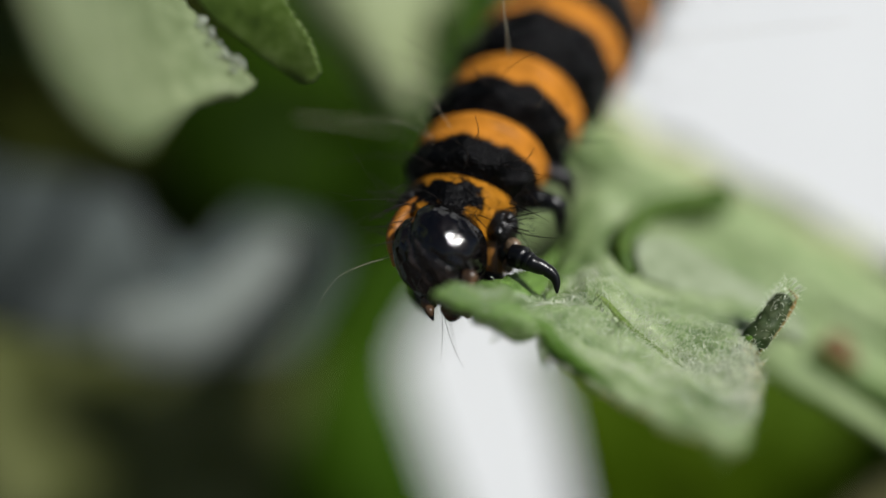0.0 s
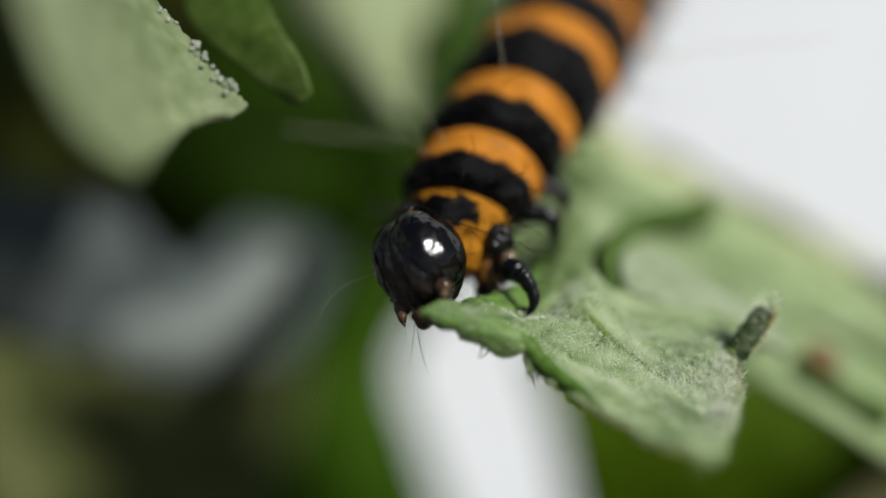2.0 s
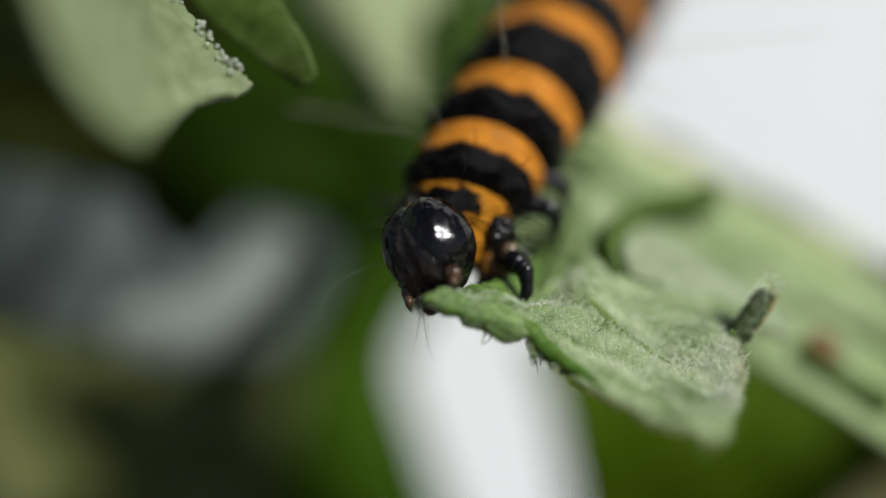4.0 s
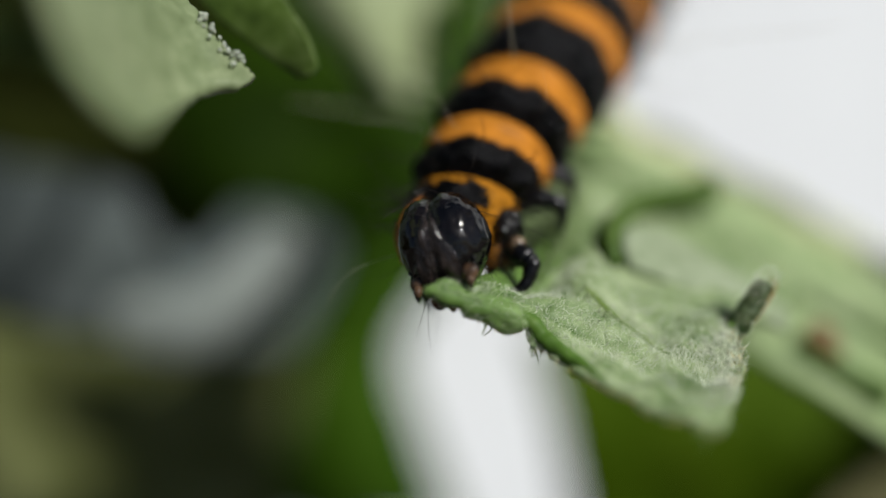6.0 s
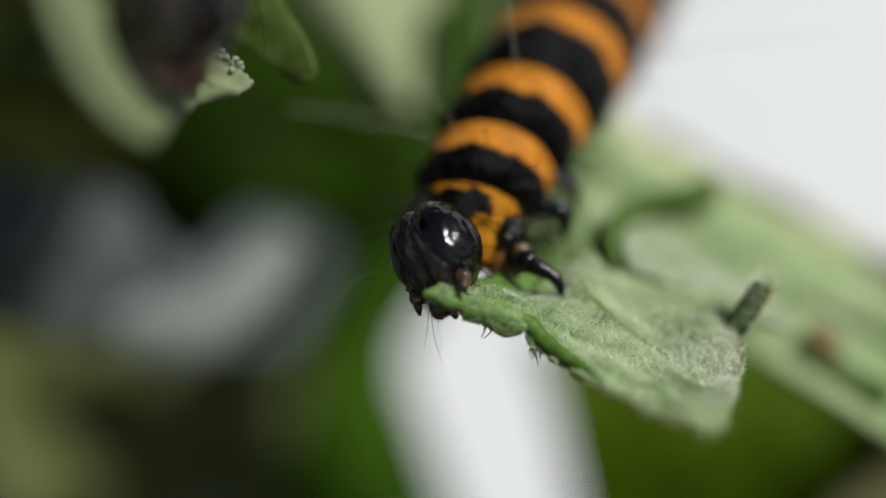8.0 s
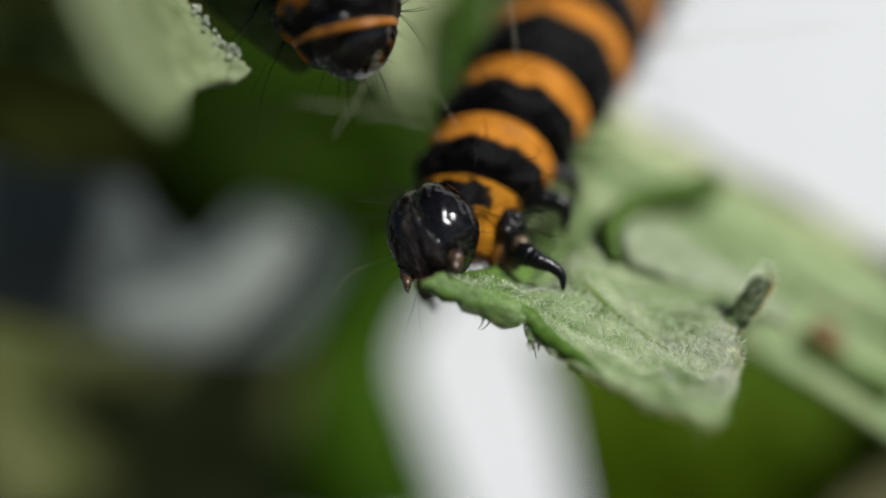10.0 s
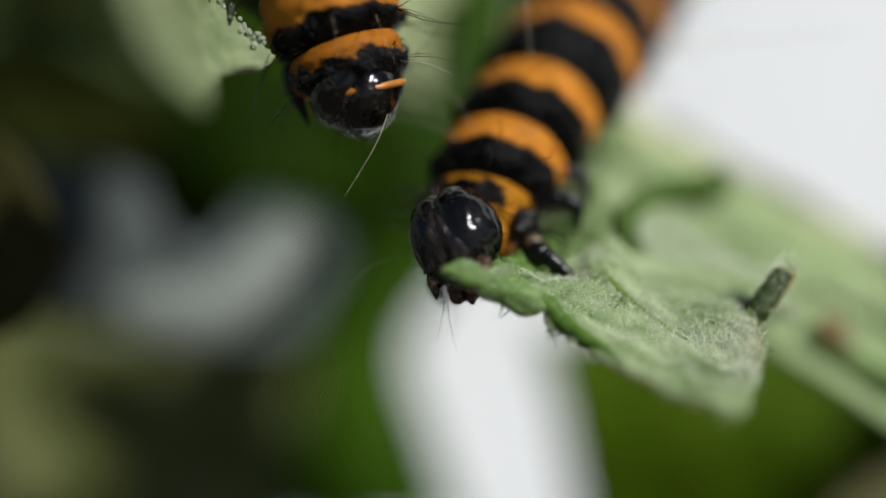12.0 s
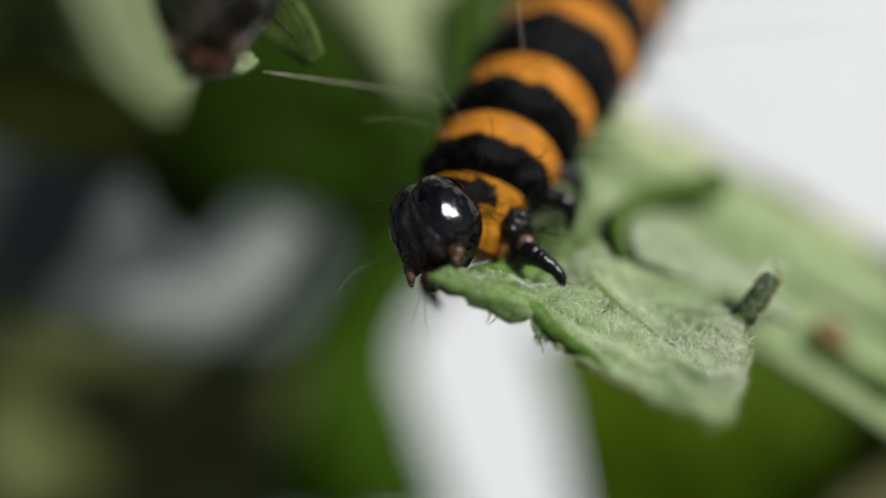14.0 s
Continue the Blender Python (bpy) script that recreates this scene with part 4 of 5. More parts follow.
def caterpillar(name, origin, points, lengths, radius, back, label, collar_skin, skin, skew=0.0):
    """The body along a curve, from the neck to the tail: a collar, then banded segments. Returns the thing and its frames."""
    body = thing(name, origin, label, "caterpillar", "caterpillars on the plant")
    dense = spline(points, 400)
    run = np.concatenate([[0], np.cumsum(np.linalg.norm(np.diff(dense, axis=0), axis=1))])
    count = 420
    even = np.linspace(0, run[-1], count)
    axis = np.stack([np.interp(even, run, dense[:, k]) for k in range(3)], axis=1)
    fr = frames_along(axis, back)
    step = even[1]
    O = np.array(origin)
    at, made = 0.0, []
    for i, length in enumerate(lengths):
        lo, hi = at / step, min((at + length * 1.015) / step, count - 2)
        if hi - lo < 4:
            break
        at += length
        rad = (lambda s: float(np.interp(s * step, [p for p, _ in radius], [r for _, r in radius])))
        first = i == 0
        spots = (0.12, 0.2, 0.3, 0.38, 0.02, 0.48, -0.06, 0.56)
        warts = [(a, 0.25 if not first else 0.55, 0.24, 0.16) for a in spots]
        warts += [(random.random(), random.uniform(0.05, 0.45) if not first else random.uniform(0.35, 0.75), random.uniform(0.10, 0.2), random.uniform(0.02, 0.05) if first else random.uniform(0.05, 0.13)) for _ in range(46)]
        shape, uv = ring_shape(axis, fr, lo, hi, rad, bulge=0.14 if not first else 0.10, warts=warts, skew=skew)
        mid = axis[int((lo + hi) / 2)]
        seg = part("collar" if first else "segment", shape, collar_skin if first else skin, body,
                   "orange collar with black plates" if first else "", at=Matrix.Translation(Vector(mid - O) * MM), base=mid, uv=uv)
        d, u, w = fr[int((lo + hi) / 2)]
        out, long = [], []
        for a in spots:
            ang = 2 * math.pi * a
            n = math.cos(ang) * w + math.sin(ang) * u
            p = axis[int(lo + (hi - lo) * (0.25 if not first else 0.55))] + n * rad((lo + hi) / 2) * 0.98 - mid
            for q in range(6):
                way = n - 0.5 * d + np.array([random.gauss(0, 0.35) for _ in range(3)])
                out.append(hair(p, way, random.choice((0.5, 0.7, 1.0, 1.6, 2.4)) * random.uniform(0.8, 1.2), 0.015, 0.35, 7))
            if i and random.random() < 0.25:
                long.append(hair(p, n - 0.3 * d + np.array([random.gauss(0, 0.4) for _ in range(3)]), random.uniform(1.8, 3.4), 0.0055, 0.45, 9))
        for a in (0.0, 0.5, 0.06, 0.44) if first else ():
            ang = 2 * math.pi * a
            n = math.cos(ang) * w + math.sin(ang) * u
            p = axis[int(lo + (hi - lo) * 0.62)] + n * rad((lo + hi) / 2) * 0.95 - mid
            part("wart", merged([ball(p, (0.27, 0.24, 0.27), 8, 12), ball(p + n * 0.15 + d * 0.2, 0.2, 6, 10)]), M_LEG, seg, "glossy black wart")
        part("bristles", merged(out), M_SETA, seg, "short black bristles")
        nap = []
        for _ in range(240):
            ang, v = random.uniform(-0.15, 0.65) * 2 * math.pi, random.uniform(0.03, 0.42) if not first else random.uniform(0.5, 0.85)
            k = int(lo + (hi - lo) * v)
            dd, uu, ww = fr[min(k, count - 1)]
            n = math.cos(ang) * (ww - skew * dd) + math.sin(ang) * uu
            nap.append(hair(axis[k] + n * rad(k) * 0.97 - mid, n + np.array([random.gauss(0, 0.6) for _ in range(3)]), random.uniform(0.10, 0.28), 0.014, 0.4, 2))
        tagged(part("nap", merged(nap), M_SETA, seg, "short black velvety nap"), kind="stuff")
        if long:
            part("long_hairs", merged(long), M_SETA_PALE, seg, "long pale hairs")
        made.append((seg, mid, (d, u, w)))
    return body, made


ORIGIN = np.array((0.74, 27.00, 0.66))
LENGTHS = [1.98, 1.95, 2.4, 3.4, 3.7, 3.4, 3.0, 3.0, 3.0, 2.8, 2.5, 2.2]
main, segs = caterpillar("caterpillar", ORIGIN,
    [(0.06, 26.90, -0.37), (0.29, 27.30, 0.68), (0.90, 28.00, 2.05), (1.58, 28.90, 3.28), (2.43, 30.00, 4.62), (3.36, 31.60, 6.00), (4.50, 33.80, 7.62), (5.77, 36.20, 9.54), (7.87, 40.00, 12.99), (10.89, 44.00, 17.82), (14.73, 48.00, 23.44)],
    LENGTHS, [(0, 1.15), (0.5, 1.32), (1.1, 1.45), (1.8, 1.6), (2.6, 1.82), (3.5, 1.95), (6, 2.18), (9, 2.55), (18, 2.6), (26, 2.1), (30, 1.4)], (0.15, -0.85, 0.5),
    "orange and black banded caterpillar eating the leaf edge", M_COLLAR, M_SKIN, 0.16)
for k, line in ((3, [(1.89, 27.20, 5.52), (1.79, 26.60, 6.03), (1.67, 26.20, 6.72), (1.58, 26.00, 7.75)]),
                (4, [(5.83, 31.00, 5.92), (6.44, 30.40, 6.26), (7.33, 30.00, 6.62), (9.61, 29.60, 6.80), (12.35, 29.00, 6.92)]),
                (1, [(0.22, 26.60, 3.37), (-0.25, 26.20, 4.10), (-0.71, 26.00, 4.89), (-1.11, 26.00, 6.20)]),
                (1, [(-0.23, 27.20, 3.17), (-1.02, 26.80, 3.49), (-1.96, 26.60, 3.62), (-2.73, 26.40, 3.50)]),
                (2, [(4.01, 28.60, 3.73), (4.63, 28.20, 3.57), (5.26, 28.00, 3.26), (5.89, 27.80, 2.74)]),
                (0, [(-1.45, 25.90, -0.22), (-2.21, 25.80, -0.45), (-2.82, 25.80, -0.75), (-3.21, 25.80, -1.21), (-3.41, 25.80, -1.60)])):
    seg, mid, _ = segs[k]
    p = spline(line, 20)
    part("long_hair", tube(p, np.linspace(0.024, 0.009, 20) * (1.0 if k in (3, 4) else 0.3), 5), M_SETA_PALE, seg, "long pale hair", base=mid)
for k, line in ((1, [(0.92, 26.60, 2.83), (0.97, 26.00, 3.23), (0.87, 25.80, 3.62)]),
                (1, [(1.94, 26.90, 2.22), (2.28, 26.20, 2.43), (2.51, 26.00, 2.77)]),
                (2, [(2.85, 28.00, 3.55), (3.25, 27.20, 3.82), (3.57, 27.00, 4.19)]),
                (1, [(-0.14, 26.90, 2.26), (-0.72, 26.20, 2.54), (-1.11, 25.90, 2.67)]),
                (0, [(-0.51, 26.60, 1.52), (-1.07, 26.00, 1.75), (-1.47, 25.80, 1.47)]),
                (0, [(-0.50, 26.50, 1.09), (-1.11, 25.90, 1.22), (-1.65, 25.70, 0.99)]),
                (0, [(-0.57, 26.40, 0.68), (-1.20, 25.90, 0.75), (-1.71, 25.70, 0.57)]),
                (1, [(2.08, 26.70, 1.52), (2.61, 26.10, 1.60), (3.10, 25.90, 1.40)])):
    seg, mid, _ = segs[k]
    part("bristle", tube(spline(line, 14), np.linspace(0.022, 0.007, 14), 5), M_SETA, seg, "long black bristle", base=mid)
seg, mid, _ = segs[0]
part("wart", merged([ball((1.66, 26.40, 0.61), (0.46, 0.36, 0.5), 14, 18), ball((1.81, 26.20, 0.83), 0.18, 8, 10), ball((1.52, 26.15, 0.48), 0.16, 8, 10), ball((1.80, 26.50, 0.02), (0.36, 0.32, 0.46), 12, 16)]), M_WART, seg, "black wart", base=mid)
out = []
for k in range(22):
    root = np.array((-0.78, 26.70, 1.21)) + np.array([random.gauss(0, 0.12), random.gauss(0, 0.2), random.uniform(-1.1, 0.5)])
    out.append(hair(root, np.array([-1, random.gauss(-0.2, 0.25), random.gauss(0.15, 0.3)]), random.uniform(0.7, 1.7), 0.025, 0.35, 8))
for k in range(9):
    root = np.array((1.77, 26.10, 0.79)) + np.array([random.gauss(0, 0.12), -0.05, random.gauss(0, 0.3)])
    out.append(hair(root, np.array([1, random.gauss(-0.2, 0.25), random.gauss(0.0, 0.35)]), random.uniform(0.6, 1.5), 0.024, 0.35, 8))
part("bristles", merged(out), M_SETA, seg, "dark bristles on the flank", base=mid)
def neck_fold(seg, mid, centre, across, upward, start, stop, thick):
    """A thin roll of orange skin round the back of the head, from one angle to another in degrees."""
    turn = np.radians(np.linspace(start, stop, 36))
    line = np.array([np.array(centre) + math.cos(a) * np.array(across) + math.sin(a) * np.array(upward) for a in turn])
    ends = np.clip(np.minimum(np.arange(36), 35 - np.arange(36)) / 6, 0.25, 1)
    part("neck_fold", tube(line, thick * ends, 12), M_NECK, seg, "thin orange roll of skin behind the head", base=mid)


neck_fold(segs[0][0], segs[0][1], (-0.12, 26.35, 0.10), (1.30, 0.15, 0.0), (0.05, 0.35, 1.34), -5, 205, 0.19)
main_head = add_head(main, Matrix.Translation(Vector(np.array((0.02, 25.90, -0.17)) - ORIGIN) * MM))
part("flank_fold", merged([ball((1.41, 27.00, -0.18), (0.46, 0.6, 0.95), 14, 18), ball((1.63, 27.20, 0.42), (0.42, 0.5, 0.7), 14, 18)]), M_FLANK, segs[0][0], "ochre fold of skin below the collar", base=segs[0][1])
front_hip = np.array((1.89, 26.00, -0.17)) - ORIGIN
front_knee = np.array((2.38, 25.70, -0.38)) - ORIGIN
front_leg = part("leg", merged([tube(spline([front_hip, (front_hip + front_knee) / 2 + np.array((0.02, 0, 0.03)), front_knee], 14), np.interp(np.linspace(0, 1, 14), [0, 0.55, 0.68, 0.8, 1], [0.33, 0.34, 0.26, 0.29, 0.25]), 16), ball(front_knee, 0.24, 12, 16)]),
    M_LEG, main, "glossy black jointed leg", at=Matrix.Translation(Vector(front_hip) * MM), base=front_hip)
claw_line = spline([front_knee, front_knee + np.array((0.45, -0.04, -0.20)), front_knee + np.array((0.66, -0.08, -0.46)), front_knee + np.array((0.69, -0.10, -0.82))], 18)
front_claw = part("claw", tube(claw_line, np.interp(np.linspace(0, 1, 18), [0, 0.2, 0.28, 0.36, 0.85, 1], [0.23, 0.22, 0.17, 0.19, 0.09, 0.03]), 14), M_LEG, front_leg, "curved black claw", at=Matrix.Translation(Vector(front_knee - front_hip) * MM), base=front_knee)
part("leg_joint", merged([ball(np.array((1.92, 26.10, 0.05)) - ORIGIN, (0.26, 0.22, 0.26), 10, 14), ball(np.array((1.81, 26.20, -0.45)) - ORIGIN, (0.16, 0.15, 0.22), 10, 14)]), M_JOINT, main, "pale soft skin at the leg joint")
for hip, knee, foot in (
        ((1.24, 26.80, -0.75), (1.90, 26.40, -1.40), (2.51, 26.20, -1.31)),
        ((2.40, 27.60, 1.49), (3.28, 27.40, 1.24), (3.38, 27.60, 0.34)),
        ((-0.39, 27.60, -0.64), (-0.72, 27.60, -1.30), (-0.39, 27.40, -1.94)),
        ((2.82, 28.60, 2.40), (3.67, 28.60, 2.06), (3.87, 28.80, 1.22)),
        ((-0.07, 28.80, 0.36), (-0.24, 29.00, -0.67), (0.27, 28.80, -1.18))):
    add_leg(main, np.array(hip) - ORIGIN, np.array(knee) - ORIGIN, np.array(foot) - ORIGIN)

thread = thing("silk_thread", (-5.15, 26.30, 4.47), "fine pale silk thread strung from the leaf tip", "silk thread")
strand = spline([(-5.15, 26.30, 4.47), (-3.60, 27.00, 4.38), (-2.04, 27.60, 4.25), (-0.23, 27.60, 3.87)], 24)
part("strand", tube(strand, np.linspace(0.017, 0.013, 24), 5), M_SETA_PALE, thread, base=(-5.15, 26.30, 4.47))

ORIGIN2 = np.array((-3.05, 25.80, 3.85))
other, segs2 = caterpillar("caterpillar", ORIGIN2,
    [(-2.52, 25.80, 2.75), (-2.79, 25.90, 3.71), (-3.19, 26.00, 4.89), (-3.63, 26.30, 6.27), (-4.21, 27.00, 8.05), (-5.07, 29.00, 10.88), (-6.36, 32.00, 14.67), (-8.11, 35.50, 19.24), (-10.53, 39.00, 24.15), (-13.66, 43.00, 29.18)],
    [1.75] + LENGTHS[1:], [(0, 1.3), (0.8, 1.45), (1.6, 1.7), (3, 1.95), (6, 2.05), (9, 2.2), (18, 2.3), (26, 2.0), (30, 1.3)], (0.35, -0.9, 0.1),
    "orange and black banded caterpillar reaching down from above", M_COLLAR_DARK, M_SKIN_WIDE_SHADED)
for k, line in ((1, [(-1.42, 25.40, 6.03), (-0.36, 25.20, 6.10), (1.72, 25.00, 5.93), (3.66, 25.00, 5.93), (6.24, 25.20, 6.16)]),
                (0, [(-1.71, 24.80, 2.60), (-1.95, 24.50, 1.91), (-2.35, 24.40, 1.18), (-2.84, 24.40, 0.38)]),
                (0, [(-1.41, 25.20, 4.06), (-0.65, 25.00, 3.96), (0.09, 25.00, 3.66)])):
    seg, mid, _ = segs2[k]
    p = spline(line, 20)
    part("long_hair", tube(p, np.linspace(0.022, 0.010, 20) * (1.0 if k == 1 else 0.5), 5), M_SETA_PALE, seg, "long pale hair", base=mid)
neck_fold(segs2[0][0], segs2[0][1], (-2.66, 25.80, 3.30), (1.36, -0.2, 0.25), (0.0, -1.36, -0.15), -20, 200, 0.10)
other_head = add_head(other, Matrix.Translation(Vector(np.array((-2.60, 25.40, 2.25)) - ORIGIN2) * MM) @ pose(0, 0, 0, 70, 0, 10))
lead_hip = np.array((-4.46, 26.40, 3.94)) - ORIGIN2
lead_leg = add_leg(other, lead_hip, np.array((-4.77, 26.20, 3.44)) - ORIGIN2, np.array((-5.04, 26.00, 2.34)) - ORIGIN2)
for hip, knee, foot in (
        ((-4.60, 26.20, 6.70), (-5.25, 24.80, 6.60), (-5.40, 24.10, 5.45)),
        ((-5.20, 26.30, 8.20), (-5.95, 24.80, 7.90), (-5.95, 24.10, 6.00)),
        ((-5.90, 27.00, 9.60), (-7.00, 26.60, 9.20), (-7.10, 26.20, 7.60))):
    add_leg(other, np.array(hip) - ORIGIN2, np.array(knee) - ORIGIN2, np.array(foot) - ORIGIN2)


# ---- what moves ----
def turned(side, crown):
    """A turn whose x axis points along side and whose z axis points about along crown."""
    x = Vector(side).normalized()
    y = Vector(crown).cross(x).normalized()
    z = x.cross(y)
    return Matrix((x, y, z)).transposed().to_4x4()


GRIP = pose(0, 0, 0, 0, -20, 0) @ turned((0.70, -0.62, 0.20), (-0.14, 0.36, 0.92))   # the jaws lie across the leaf's edge


def motions():
    # the eating head: seconds, centre in millimetres, nod, lean, turn
    bites = [
        (0.0, 0.02, 25.90, -0.22, 10, -14, 18),
        (0.5, 0.01, 25.91, -0.07, 10, -8, 21),
        (1.0, 0.20, 25.20, -0.15, 12, 4, 29),
        (1.5, -0.01, 25.43, 0.01, 5, -5, 25),
        (2.0, -0.48, 25.23, -0.06, 10, -8, 15),
        (2.5, -0.29, 25.19, -0.00, 10, -8, 15),
        (5.0, -0.26, 25.16, 0.13, 10, -2, 21),
        (5.5, -0.28, 25.12, 0.20, 10, 0, 25),
        (6.0, -0.10, 25.08, -0.01, 12, 6, 27),
        (6.5, -0.02, 25.16, 0.00, 12, 10, 29),
        (7.0, -0.65, 25.12, 0.09, 12, -10, 12),
        (7.5, -0.53, 25.13, -0.08, 10, -10, 15),
        (8.0, -0.42, 24.95, -0.03, 10, -5, 21),
        (10.3, -0.48, 25.35, 0.27, 8, 4, 20),
        (10.5, -0.49, 25.39, 0.20, 10, 2, 20),
        (11.0, -0.53, 25.52, -0.12, 14, -7, 10),
        (11.5, -0.48, 25.60, 0.00, 12, -2, 18),
        (12.0, -0.23, 24.86, 0.08, 10, -2, 23),
        (12.5, -0.15, 25.38, 0.13, 10, 2, 25),
        (13.0, -0.47, 25.51, 0.35, 10, 6, 18),
        (13.5, -0.14, 24.98, 0.40, 10, 2, 21),
        (14.0, -0.53, 25.39, 0.40, 10, 0, 15),
    ]
    walk(main_head, [(t, Matrix.Translation((Vector((x, y, z)) - Vector(ORIGIN)) * MM) @ pose(0, 0, 0, nod, lean, turn) @ GRIP) for t, x, y, z, nod, lean, turn in bites])
    # its body sways a little: seconds, shift in millimetres
    sways = [
        (0.0, 0.00, 0.00, 0.00),
        (0.5, 0.10, 0.00, -0.05),
        (1.0, 0.05, 0.00, -0.11),
        (1.5, 0.17, 0.00, 0.02),
        (2.0, 0.23, 0.00, 0.08),
        (2.5, 0.04, 0.00, -0.01),
        (5.0, 0.51, 0.00, -0.21),
        (5.5, 0.68, 0.00, -0.22),
        (6.0, 0.38, 0.00, -0.24),
        (6.5, 0.41, 0.00, -0.22),
        (7.0, 0.39, 0.00, -0.29),
        (7.5, 0.39, 0.00, -0.32),
        (8.0, 0.51, 0.00, -0.35),
        (10.5, 0.49, 0.00, -0.38),
        (11.0, 0.24, 0.00, -0.39),
        (11.5, 0.45, 0.00, -0.38),
        (12.0, 0.39, 0.00, -0.64),
        (12.5, 0.48, 0.00, -0.46),
        (13.0, 0.50, 0.00, -0.41),
        (13.5, 0.41, 0.00, -0.53),
        (14.0, 0.45, 0.00, -0.49),
    ]
    walk(main, [(t, FRAME @ Matrix.Translation((Vector(ORIGIN) + Vector((x, y, z))) * MM)) for t, x, y, z in sways])
    # the visitor from above: seconds, shift in millimetres, nod, lean, turn
    visits = [
        (0.0, -0.06, 4.00, 27.00, 0, 0, 0),
        (0.6, -0.10, 3.00, 22.00, 0, 0, 0),
        (1.0, -0.31, 1.17, 11.35, 0, 0, 0),
        (1.2, -0.90, 0.30, 6.40, 0, 0, 0),
        (1.3, -0.85, 0.35, 5.25, 0, 0, 0),
        (1.5, -0.85, 0.46, 5.20, 0, 0, 0),
        (1.6, -1.00, 0.42, 5.50, 0, 0, 0),
        (1.7, -0.80, 0.38, 6.69, 0, 0, 0),
        (1.9, -0.67, 1.29, 11.75, 0, 0, 0),
        (2.3, -0.98, 2.20, 17.11, 0, 0, 0),
        (2.8, -1.20, 4.00, 25.00, 0, 0, 0),
        (4.8, -2.50, 3.00, 28.00, 0, 0, 0),
        (6.8, -5.00, 0.00, 24.00, 0, 0, 0),
        (7.3, -5.48, -1.86, 14.18, 0, 0, 0),
        (7.6, -3.63, -4.89, 5.56, 0, 0, 0),
        (7.8, -3.46, -4.66, 3.03, -20, 0, 0),
        (8.0, -2.91, -4.84, 2.28, -25, 0, 0),
        (8.2, -2.66, -4.80, 2.00, -25, 0, 0),
        (10.0, 0.34, -1.28, 1.95, 0, 0, 0),
        (10.3, 0.00, -0.23, 1.95, 10, 0, 0),
        (10.5, 0.06, 0.01, 1.80, 12, 0, 0),
        (10.7, -0.05, 0.07, 1.50, 14, 0, 0),
        (10.9, -0.08, 0.14, 0.62, 15, 0, 0),
        (11.1, -0.04, 0.18, 0.30, 15, 0, 0),
        (11.3, 0.10, 0.21, -0.06, 14, 0, 0),
        (11.5, 0.04, 0.24, -0.38, 12, 0, 0),
        (11.7, 0.15, -0.07, -0.52, 10, -4, 0),
        (11.9, -0.05, -0.39, 0.35, 8, -3, 0),
        (12.1, -0.10, -0.43, 0.22, 4, 2, 0),
        (12.3, -0.27, -0.22, -0.56, 0, 0, 0),
        (12.5, -0.15, 0.00, -0.60, 0, 0, 0),
        (12.7, 0.17, -0.64, -0.01, 0, 0, 0),
        (12.9, -0.64, -2.69, 1.38, -20, 0, 0),
        (13.1, -1.57, -3.37, 1.47, -30, 0, 0),
        (13.5, -2.67, -3.31, 1.92, -35, 0, 0),
        (14.0, -2.87, -2.19, 2.36, -35, 0, 0),
    ]
    home = Vector(ORIGIN2)
    # the foremost leg holds the leaf's edge or reaches out: seconds, swing
    grips = [(0.0, 0), (1.0, 0), (1.5, 8), (2.0, 22), (2.5, 30), (5.0, 42), (5.5, 48), (6.0, 48), (7.0, 44), (7.5, 34), (8.0, 4), (10.3, 0), (11.5, 0), (12.0, 8), (14.0, 8)]
    walk(front_leg, [(t, Matrix.Translation(Vector(front_hip) * MM) @ pose(0, 0, 0, 0, swing * 0.31, 0)) for t, swing in grips])
    walk(front_claw, [(t, Matrix.Translation(Vector(front_knee - front_hip) * MM) @ pose(0, 0, 0, 0, swing * 1.45, 0)) for t, swing in grips])
    # the eaten lobe sags under the caterpillar's weight: seconds, degrees, millimetres back
    pivot = (Vector((8.38, 25.80, -2.59)) - right_base) * MM
    sags = [(0.0, 0.0, 0.0), (1.5, 0.0, 0.0), (2.5, -0.6, 0.0), (5.0, -1.6, 0.1), (8.0, -1.6, 0.2), (10.3, -1.4, 0.35), (11.5, -1.4, 0.35), (12.0, -1.4, -0.35),
            (12.5, -1.4, 0.20), (13.0, -1.4, 0.35), (13.5, -1.4, -0.25), (14.0, -1.4, 0.30)]
    for leaf in (eaten, curl):
        walk(leaf, [(t, Matrix.Translation(pivot + Vector((0, back * MM, 0))) @ pose(0, 0, 0, 0, lean, 0) @ Matrix.Translation(-pivot)) for t, lean, back in sags])
    # the visitor's foremost leg folds up against the leaf and lets go: seconds, swing
    folds = [(0.0, -70), (11.7, -70), (12.0, -35), (12.3, 0), (14.0, 0)]
    walk(lead_leg, [(t, Matrix.Translation(Vector(lead_hip) * MM) @ pose(0, 0, 0, 0, swing, 0)) for t, swing in folds])
    # the leaf that the visitor walks on turns under it: seconds, turn
    hinge = (Vector((-4.83, 24.30, 4.23)) - left_base) * MM
    turns = [(0.0, 0), (7.5, 0), (8.1, 2), (10.3, 7), (12.6, 7), (13.1, 5), (14.0, 5)]
    walk(pale, [(t, Matrix.Translation(hinge) @ pose(0, 0, 0, 0, 0, turn) @ Matrix.Translation(-hinge)) for t, turn in turns])
    # an added brown leaf sways in to dim the gap, and back: seconds, turn
    stalk = (Vector((-27.0, 40.0, 0.0)) - left_base) * MM
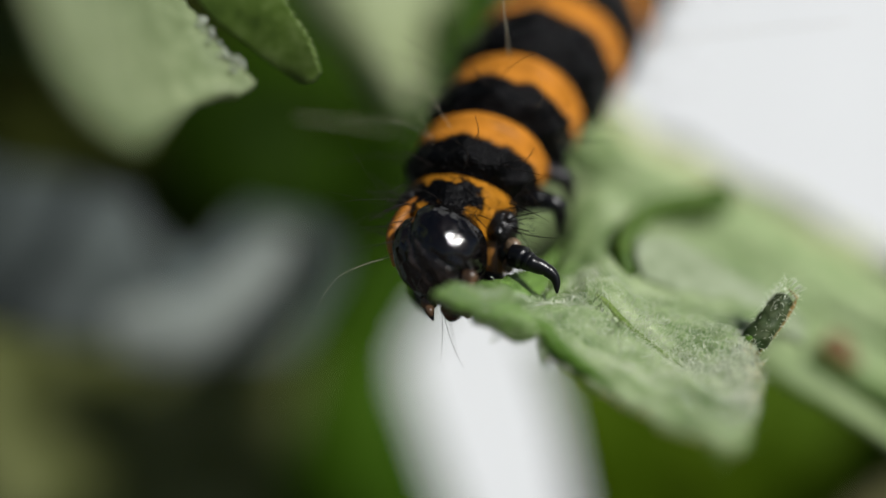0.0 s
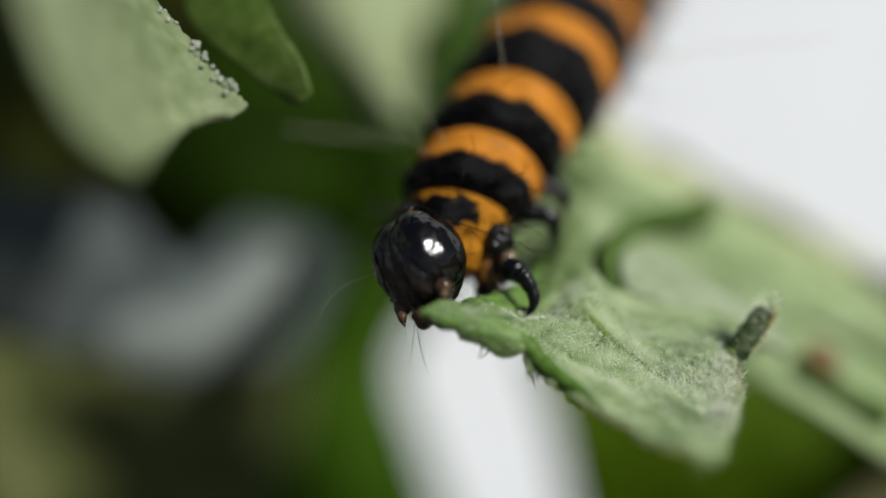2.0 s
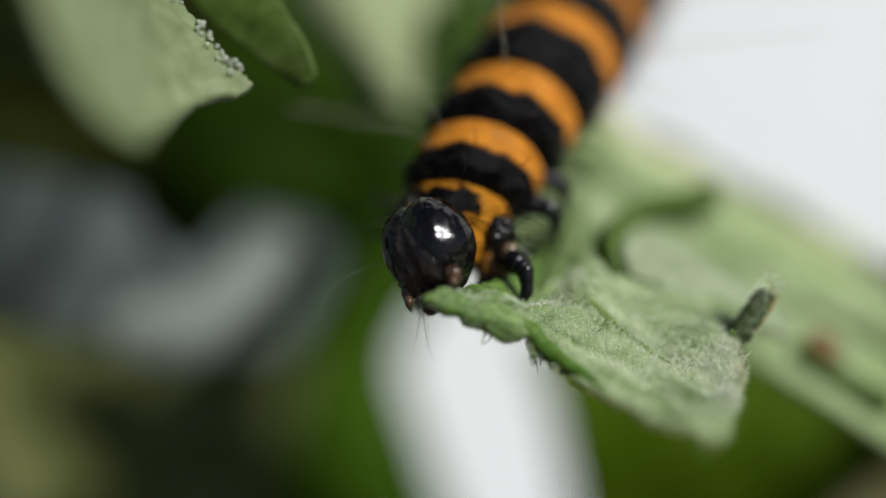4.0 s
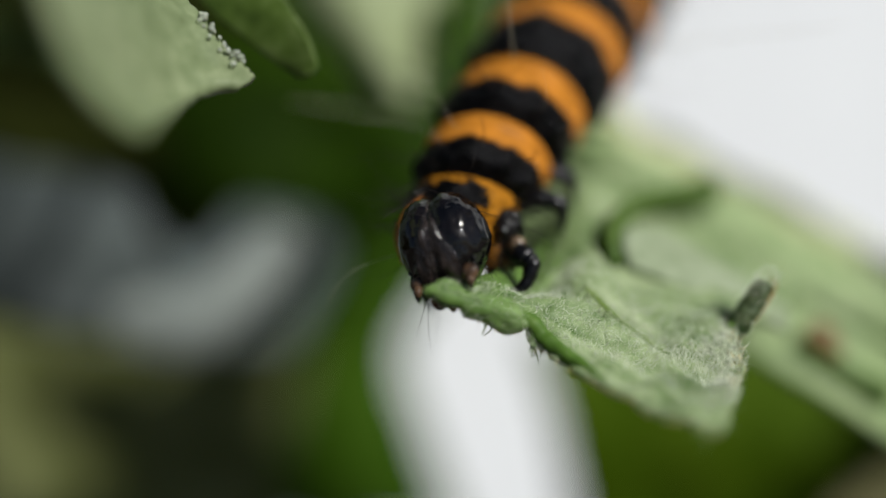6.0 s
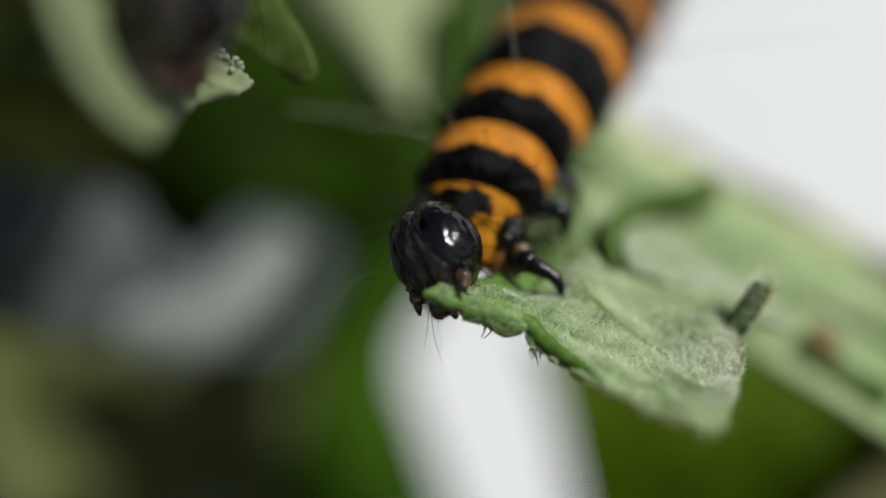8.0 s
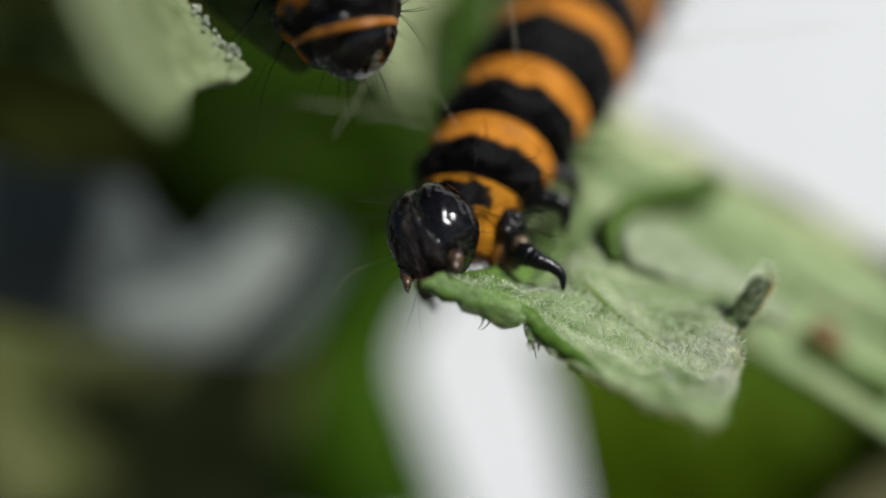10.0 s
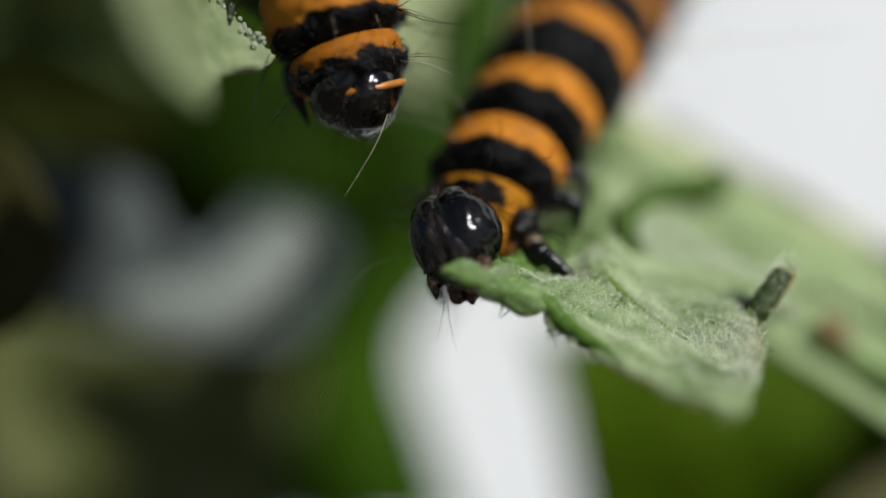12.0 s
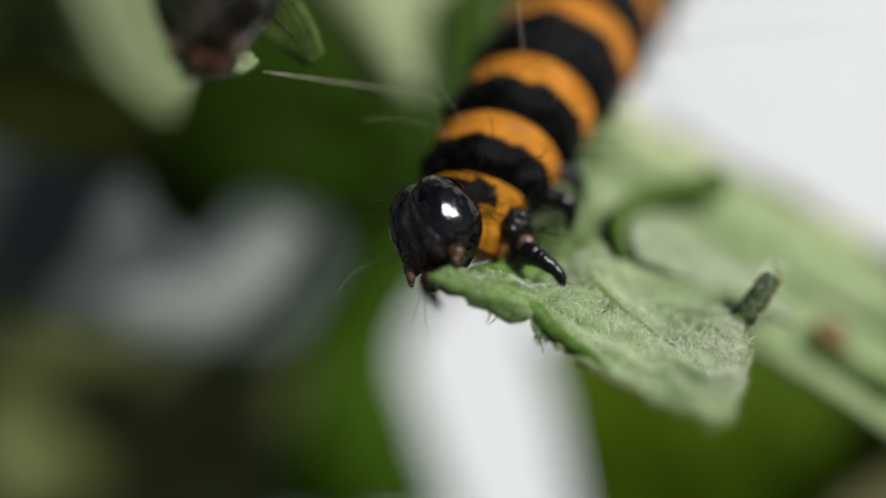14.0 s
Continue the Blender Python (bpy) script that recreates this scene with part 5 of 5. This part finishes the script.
    swings = [(0.0, -80), (10.4, -80), (10.7, -50), (10.9, -26), (11.0, -16), (11.1, -8), (11.25, 0), (11.5, 0), (11.6, -8), (11.8, -22), (12.0, -32), (12.3, -60), (12.6, -80), (14.0, -80)]
    walk(brown_leaf, [(t, Matrix.Translation(stalk) @ pose(0, 0, 0, 0, 0, turn) @ Matrix.Translation(-stalk)) for t, turn in swings])
    # the thread slackens and draws taut: seconds, shift in millimetres
    pulls = [(0.0, 0.4, 4.5, -0.2), (1.5, 0.4, 4.5, -0.2), (2.5, 0.2, 4.5, 0.2), (5.0, 0.2, 5.0, 0.2), (8.0, 0.3, 4.0, 0.0), (10.3, 0.6, 2.5, -0.3), (12.6, 0.6, 2.0, -0.3), (13.1, 0.2, 0.0, -0.15), (14.0, 0.2, -0.5, -0.2)]
    walk(thread, [(t, FRAME @ Matrix.Translation(Vector((-5.15 + x, 26.30 + y, 4.47 + z)) * MM)) for t, x, y, z in pulls])
    walk(other, [(t, FRAME @ Matrix.Translation((home + Vector((x, y, z))) * MM) @ pose(0, 0, 0, nod, lean, turn)) for t, x, y, z, nod, lean, turn in visits])
    start = Vector(np.array((-2.60, 25.40, 2.25)) - ORIGIN2)
    looks = [
        (0.0, 0, 0.5, 0.5, 90, 5, 0, -30), (2.0, 0, 0.5, 0.5, 90, 5, 0, -30), (7.0, 0, 0, 0.2, 60, 5, 0, 0), (8.5, 0, 0, 0.2, 60, 5, 0, 0),
        (10.0, 0, 0.5, 1.15, 115, 5, 0, -30), (10.5, 0, 0.5, 1.2, 115, 5, 0, -30), (11.1, 0, 0.55, 1.4, 114, 5, 0, -30), (11.5, 0.1, 0.45, 1.4, 110, 0, 0, -35), (11.7, 0.3, 0.4, 1.1, 100, -15, 0, -40),
        (11.9, 0.2, 0.4, 1.0, 95, -10, 0, -40), (12.1, -0.3, 0.2, 0.9, 74, 15, 0, 10), (12.3, 0, 0.1, 0.7, 56, 5, 0, 34), (12.5, 0, 0, 0.6, 50, 5, 0, 42), (12.7, 0, 0, 0.6, 48, 5, 0, 40),
        (12.9, 0, 0.1, 0.4, 45, 5, 0, 25), (13.2, 0, 0, 0.2, 60, 5, 0, 0), (14.0, 0, 0, 0.2, 60, 5, 0, 0)]
    walk(other_head, [(t, Matrix.Translation((start + Vector((x, y, z))) * MM) @ pose(0, 0, 0, nod, lean, turn) @ pose(0, 0, 0, 0, 0, swivel)) for t, x, y, z, nod, lean, turn, swivel in looks])


motions()
